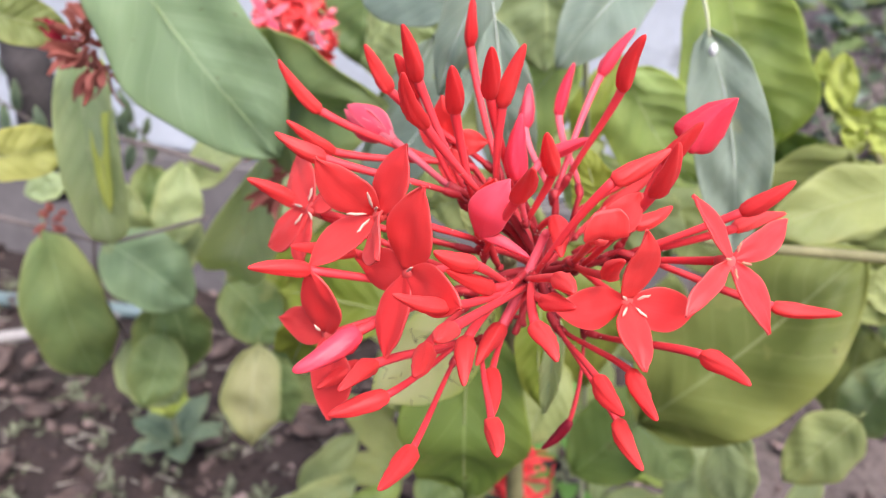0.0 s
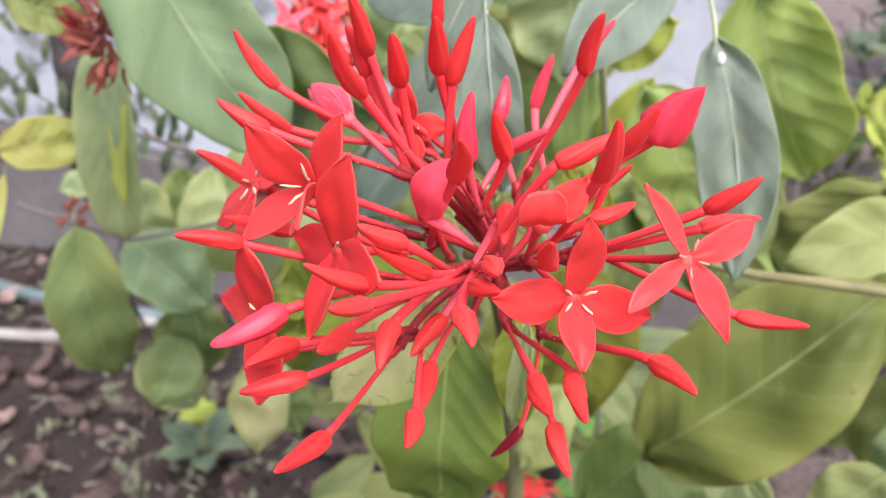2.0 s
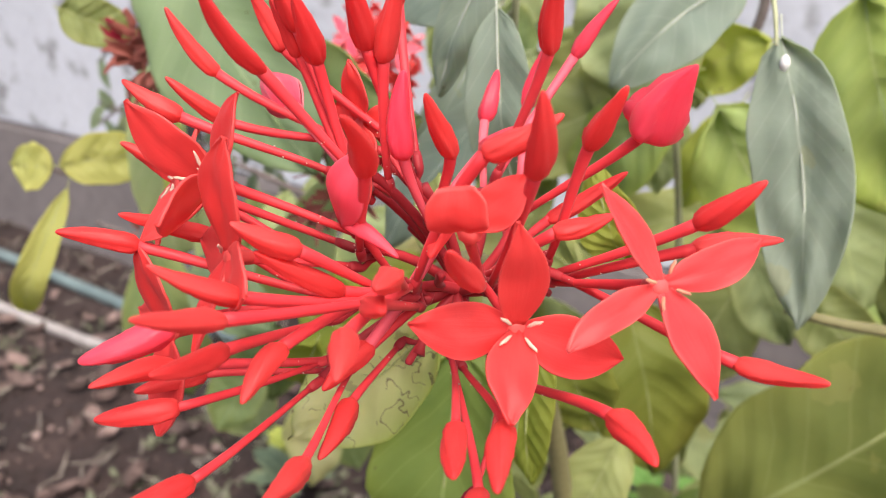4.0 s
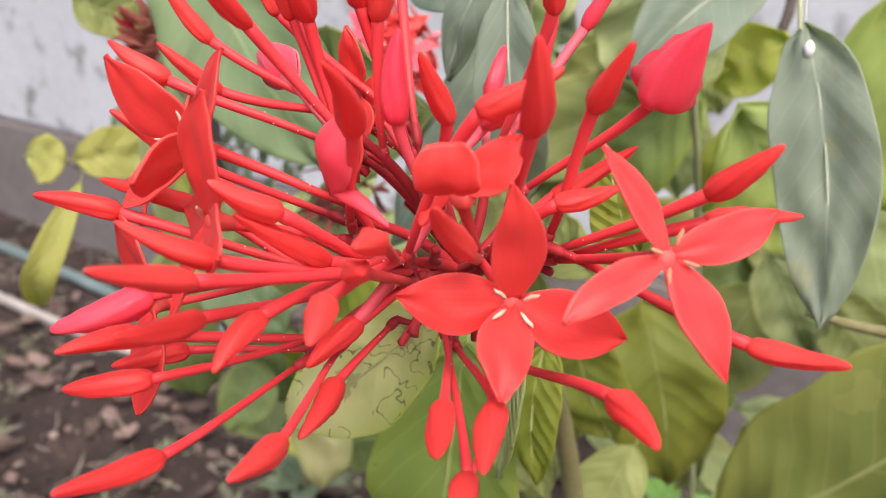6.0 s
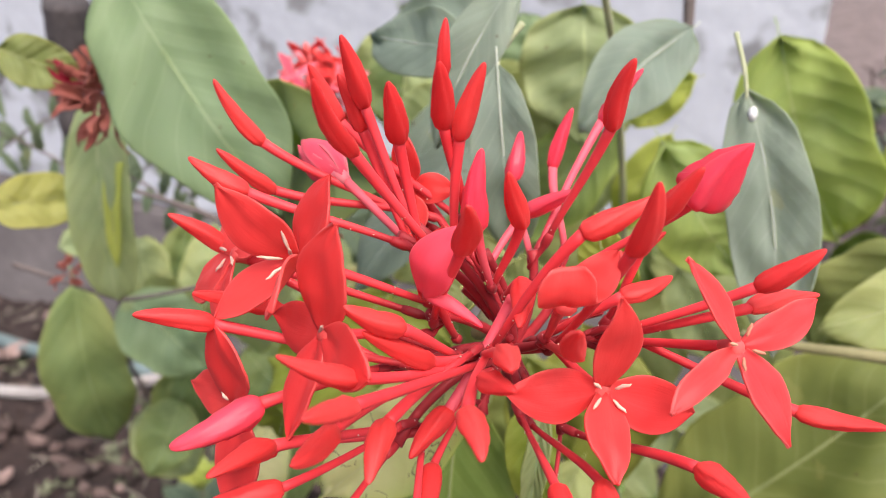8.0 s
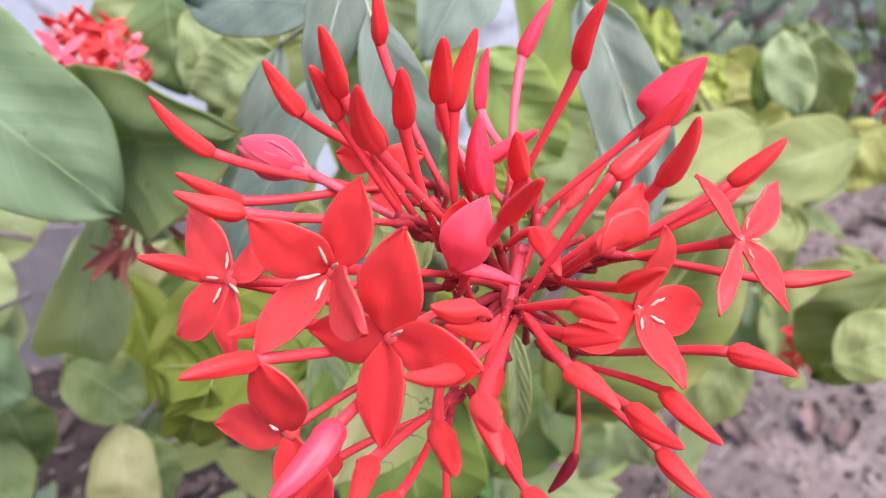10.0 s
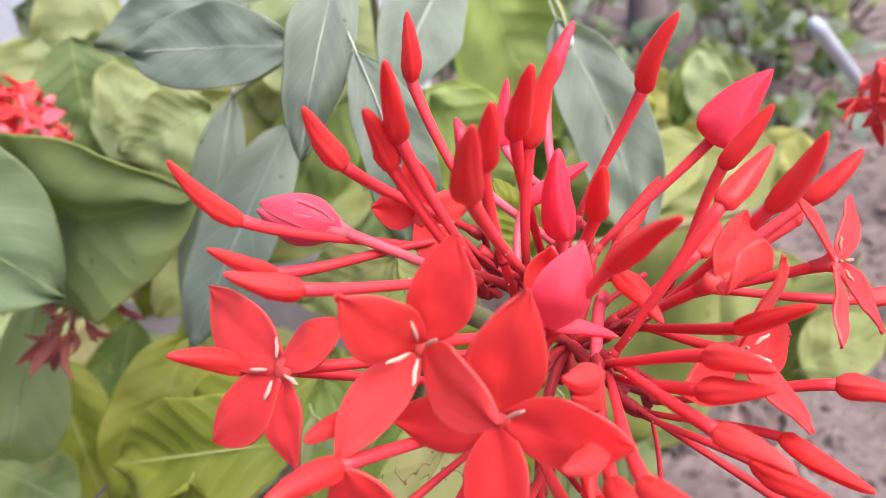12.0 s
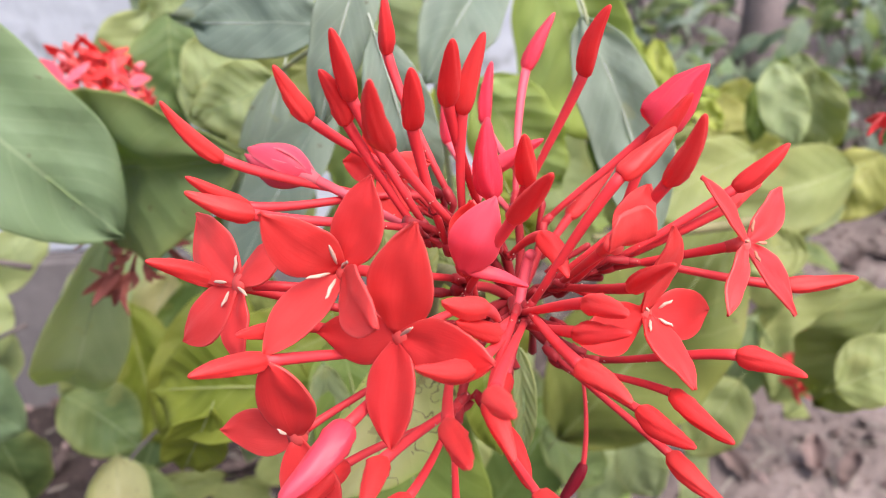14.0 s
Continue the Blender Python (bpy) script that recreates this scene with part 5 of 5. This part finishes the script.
# ---- things on the ground ----
def dry_leaf(size, curl, seed):
    rng = random.Random(seed)
    vs, fs = [], []
    nu, nv = 6, 9
    for j in range(nv + 1):
        v = j / nv
        w = 0.26 * size * (math.sin(math.pi * v ** 0.85) ** 0.7 + 0.03) * rng.uniform(0.72, 1.15)
        for i in range(nu + 1):
            u = i / nu * 2 - 1
            vs.append((u * w, (v - 0.5) * size, 0.004 + curl * size * (u * u * 0.5 + (v - 0.5) ** 2) + 0.05 * size * noise.noise(Vector((u * 2 + seed, v * 4, seed)))))
    for j in range(nv):
        for i in range(nu):
            k = j * (nu + 1) + i
            fs.append((k, k + 1, k + nu + 2, k + nu + 1))
    ob = part("dry_leaf", vs, fs, LITTER)
    ob.modifiers.new("thickness", "SOLIDIFY").thickness = 0.0006
    return tagged(ob, "curled pinkish brown fallen leaf on the soil", "leaf", "fallen leaves")


rng = random.Random(21)
kinds = [dry_leaf(rng.uniform(0.026, 0.066), rng.uniform(0.15, 0.9), k) for k in range(9)]
spots = []
for k in range(240):
    if k < 170:
        x, y = rng.uniform(-1.15, 0.15), rng.uniform(0.48, 1.12)
    else:
        x, y = rng.uniform(0.35, 1.7), rng.uniform(0.25, 1.9)
    spots.append((x, y))
for k, (x, y) in enumerate(spots):
    m = pose(x, y, ground_height(x, y) + 0.004, rng.uniform(-18, 18), rng.uniform(-18, 18), rng.uniform(0, 360))
    if k < len(kinds):
        kinds[k].matrix_basis = m
    else:
        copy_thing(kinds[k % len(kinds)], m)


def crumbs(name, count, area, sizes, material, label, seed):
    rng = random.Random(seed)
    vs, fs = [], []
    for _ in range(count):
        x, y = rng.uniform(*area[0]), rng.uniform(*area[1])
        r = sizes[0] * (sizes[1] / sizes[0]) ** (rng.random() ** 2)
        c = Vector((x, y, ground_height(x, y) + r * 0.3))
        e = Euler((rng.uniform(0, 6), rng.uniform(0, 6), rng.uniform(0, 6))).to_matrix()
        k = len(vs)
        for p in ((1, 0, 0), (-1, 0, 0), (0, 1, 0), (0, -1, 0), (0, 0, 0.6), (0, 0, -0.6)):
            vs.append(c + e @ Vector(p) * (r * rng.uniform(0.6, 1.2)))
        for a, b, d in ((0, 2, 4), (2, 1, 4), (1, 3, 4), (3, 0, 4), (2, 0, 5), (1, 2, 5), (3, 1, 5), (0, 3, 5)):
            fs.append((k + a, k + b, k + d))
    return tagged(part(name, vs, fs, material, smooth=False), label, "soil", kind="stuff")


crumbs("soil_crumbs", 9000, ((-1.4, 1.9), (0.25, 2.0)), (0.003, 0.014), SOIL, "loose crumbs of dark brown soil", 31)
crumbs("leaf_fragments", 5200, ((-1.4, 1.9), (0.25, 2.0)), (0.003, 0.015), LITTER, "broken bits of dry leaves on the soil", 32)


def straw(count, seed):
    """Short dry grass bits strewn on the soil."""
    rng = random.Random(seed)
    vs, fs = [], []
    for _ in range(count):
        x, y = rng.uniform(-1.4, 1.9), rng.uniform(0.3, 2.0)
        a, ln, w = rng.uniform(0, 6.28), rng.uniform(0.012, 0.045), rng.uniform(0.0008, 0.0018)
        z = ground_height(x, y) + 0.006
        d, e = Vector((math.cos(a), math.sin(a), rng.uniform(-0.1, 0.35))), Vector((-math.sin(a), math.cos(a), 0))
        k = len(vs)
        for q, f in ((0, 1.0), (0.55, 0.9), (1, 0.3)):
            c = Vector((x, y, z)) + d * (ln * q) + e * (0.12 * ln * q * q)
            vs += [c - e * (w * f), c + Vector((0, 0, w)), c + e * (w * f)]
        for i in (0, 3):
            fs += [(k + i, k + i + 1, k + i + 4, k + i + 3), (k + i + 1, k + i + 2, k + i + 5, k + i + 4), (k + i + 2, k + i, k + i + 3, k + i + 5)]
    return tagged(part("dry_grass", vs, fs, STRAW, smooth=False), "bits of pale dry grass strewn on the soil", "grass", kind="stuff")


straw(2600, 33)


def weeds(count, seed):
    """Tiny sprouts in the soil: a few narrow leaflets each."""
    rng = random.Random(seed)
    vs, fs = [], []
    for _ in range(count):
        cx, cy = rng.uniform(-1.3, 0.1), rng.uniform(0.5, 1.2)
        if noise.noise(Vector((cx * 3.5, cy * 3.5, 9))) < 0.05:
            continue
        z = ground_height(cx, cy)
        for _ in range(rng.randrange(5, 11)):
            a, ln = rng.uniform(0, 6.28), rng.uniform(0.008, 0.026)
            d = Vector((math.cos(a), math.sin(a), rng.uniform(0.2, 1.4))).normalized()
            e = Vector((-math.sin(a), math.cos(a), 0)) * (ln * rng.uniform(0.12, 0.24))
            o = Vector((cx + rng.gauss(0, 0.006), cy + rng.gauss(0, 0.006), z))
            k = len(vs)
            up = Vector((0, 0, 0.0008))
            vs += [o, o + d * ln * 0.5 + e, o + d * ln * 0.55 + up, o + d * ln * 0.5 - e, o + d * ln - up * 2]
            fs += [(k, k + 1, k + 2), (k, k + 2, k + 3), (k + 1, k + 4, k + 2), (k + 2, k + 4, k + 3)]
    return tagged(part("weeds", vs, fs, WEED), "tiny grey-green weeds sprouting in the soil", "weeds", kind="stuff")


WEED = rough_material("weed_green", [(0.3, (0.07, 0.08, 0.045)), (0.7, (0.17, 0.18, 0.11))], 40, 0.8, 200, 0.001)
weeds(420, 34)


def ground_tube(name, pts, r, material, label, category):
    path = []
    p = [Vector((x, y, ground_height(x, y) + r)) for x, y in pts]
    for i in range(len(p) - 1):
        q0, q3 = p[max(i - 1, 0)], p[min(i + 2, len(p) - 1)]
        path += bezier(p[i], p[i] + (p[i + 1] - q0) / 6, p[i + 1] - (q3 - p[i]) / 6, p[i + 1], 8)[:-1]
    path.append(p[-1])
    vs, fs = sweep(path, [r] * len(path), 12)
    return tagged(part(name, vs, fs, material), label, category)


ground_tube("water_pipe", [(-1.75, 1.30), (-1.25, 1.13), (-0.96, 1.055), (-0.77, 0.992), (-0.64, 1.01), (-0.50, 1.09)], 0.010, PIPE, "off-white plastic pipe lying on the soil", "pipe")
ground_tube("garden_hose", [(-1.9, 1.47), (-1.3, 1.29), (-0.95, 1.18), (-0.76, 1.10), (-0.45, 1.06)], 0.012, HOSE, "dull teal garden hose lying by the wall", "hose")

seedling = empty("seedling", (-0.34, 0.74, ground_height(-0.34, 0.74)), "small green seedling with a rosette of oval leaves on the soil", "seedling")
stem(seedling, [(0, 0, -0.01), (0.002, 0, 0.03), (0, 0.002, 0.085)], 0.0022, 0.0014, TWIG)
for k in range(15):
    a = k * 2.39996 + 0.4
    low = k < 7
    up = 0.25 + 0.12 * (k % 3) if low else 1.3
    ln = (0.062 + 0.022 * ((k * 5) % 4) / 3) if low else 0.040
    d = Vector((math.cos(a), math.sin(a), up)).normalized()
    o = Vector((0, 0, 0.03 if low else 0.075))
    leaf(seedling, o + d * 0.008, o + d * ln, ln * (0.44 if low else 0.5), (-d.x * up, -d.y * up, 1), LEAF_DULL if low else LEAF_NEON, bend=0.1)

# ---- far off on the open side ----
trunk = empty("garden_tree", (1.26, 1.66, 0), "grey-brown tree trunk standing in open soil", "tree")
vs, fs = sweep([Vector((0, 0, -0.05)), Vector((0.01, 0, 0.3)), Vector((0.02, 0.02, 0.9)), Vector((0.03, 0.02, 1.8)), Vector((0.1, 0.05, 3.0))], [0.066, 0.048, 0.044, 0.04, 0.034], 14, 5, 0.04, 1.0)
part("trunk", vs, fs, TRUNK, trunk)


def bush(at, size, count, mats, label, seed):
    """A low leafy bush: stems and many small leaves."""
    rng = random.Random(seed)
    b = empty("bush", at, label, "bush", "low bushes")
    for k in range(7):
        a = k * 0.9
        end = Vector((math.cos(a) * size * 0.5, math.sin(a) * size * 0.5, size * rng.uniform(0.5, 0.95)))
        stem(b, [(0, 0, -0.02), end * 0.5 + Vector((0, 0, size * 0.1)), end], 0.006, 0.002, BARK)
    for k in range(count):
        d = Vector((rng.gauss(0, 1), rng.gauss(0, 1), rng.gauss(0.2, 0.8))).normalized()
        o = Vector((0, 0, size * 0.55)) + Vector((d.x, d.y, d.z * 0.8)) * (size * rng.uniform(0.25, 0.55))
        go = (d + Vector((rng.uniform(-1, 1), rng.uniform(-1, 1), rng.uniform(-1, 0.4)))).normalized()
        ln = rng.uniform(0.05, 0.10) * (0.6 + size)
        leaf(b, o, o + go * ln, ln * 0.42, (rng.uniform(-0.4, 0.4), -0.5, 0.9), mats[k % len(mats)], bend=0.12)


bush((0.95, 1.75, 0), 0.44, 170, (LEAF_DULL, LEAF_GREEN, LEAF_GREY), "low bush with dull green leaves by the tree", 41)
bush((1.75, 1.75, 0), 0.50, 180, (LEAF_DARK, LEAF_GREEN, LEAF_GREY), "low bush with dark green leaves", 42)
bush((0.70, 1.02, 0), 0.30, 60, (LEAF_GREY, LEAF_DARK, LEAF_GREEN), "low bush with grey-green leaves beside the wall's end", 43)


def brushwood(at, count, spread, seed):
    rng = random.Random(seed)
    b = empty("brushwood", at, "heap of dark dry sticks on the soil", "sticks")
    for k in range(count):
        p = Vector((rng.uniform(-1, 1) * spread, rng.uniform(-1, 1) * spread * 0.6, rng.uniform(0.0, 0.12)))
        d = Vector((rng.uniform(-1, 1), rng.uniform(-0.6, 0.6), rng.uniform(-0.1, 0.6))).normalized() * rng.uniform(0.2, 0.5)
        stem(b, [p, p + d * 0.5 + Vector((0, 0, 0.01)), p + d], 0.006, 0.003, BARK, "stick")


brushwood((0.62, 1.30, 0), 26, 0.22, 51)
top, foot = Vector((0.604, 0.586, 0.543)), Vector((1.500, 1.006, 0.000))
vs, fs = sweep([foot, foot.lerp(top, 0.5), top.lerp(foot, 0.02), top], [0.008, 0.008, 0.008, 0.006], 12)
tagged(part("metal_rod", vs, fs, STEEL), "pale bluish metal rod leaning out of the soil", "rod")
bush((1.62, 2.75, 0), 0.70, 220, (LEAF_DULL, LEAF_GREY, LEAF_DULL), "low bush with dark dull leaves on the open ground", 44)
bush((2.25, 2.25, 0), 0.60, 200, (LEAF_DARK, LEAF_GREY), "low dark bush at the edge of the garden", 45)
brushwood((1.45, 2.55, 0), 34, 0.35, 52)
brushwood((2.15, 1.80, 0), 26, 0.22, 53)
grass = empty("green_tuft", (0.19, 0.72, ground_height(0.19, 0.72)), "tuft of bright green young leaves on the soil", "plant")
rng = random.Random(61)
for k in range(26):
    a = rng.uniform(0, 6.28)
    d = Vector((math.cos(a), math.sin(a), rng.uniform(0.7, 2.2))).normalized()
    o = Vector((rng.uniform(-0.05, 0.05), rng.uniform(-0.05, 0.05), -0.004))
    stem(grass, [o, o + d * 0.05, o + d * 0.10], 0.0012, 0.0008, TWIG_PALE)
    leaf(grass, o + d * 0.10, o + d * 0.10 + Vector((d.x, d.y, 0.25)) * 0.07, 0.024, (-d.x, -d.y - 0.5, 1), LEAF_VIVID, bend=0.15)
bush((0.92, 1.30, 0), 0.36, 110, (LEAF_DULL, LEAF_DULL, LEAF_JADE), "low bush with dull grey-green leaves before the tree", 46)
bush((1.32, 1.27, 0), 0.34, 100, (LEAF_DULL, LEAF_DARK, LEAF_GREY), "low bush with dull dark leaves on the open soil", 47)
withered_head((-0.1880, 0.3304, 0.5760), (0.2, -0.6, 0.5), 0.0075, 7, "dried brown remains of a flower on a twig", 14)
# backlit folded half of the strap leaf, added as a bright narrow blade
leaf(shrub, (-0.1313, 0.2960, 0.6630), (-0.1338, 0.2790, 0.6056), 0.0062, (0.20, -0.85, 0.36), LEAF_NEON, fold=.3, even=.6, sway=0.02)
small_twig((-0.3300, 0.5000, 0.5900), (-0.2700, 0.5200, 0.5350), 9)
small_twig((-0.2650, 0.5100, 0.5600), (-0.2050, 0.4900, 0.5450), 7)
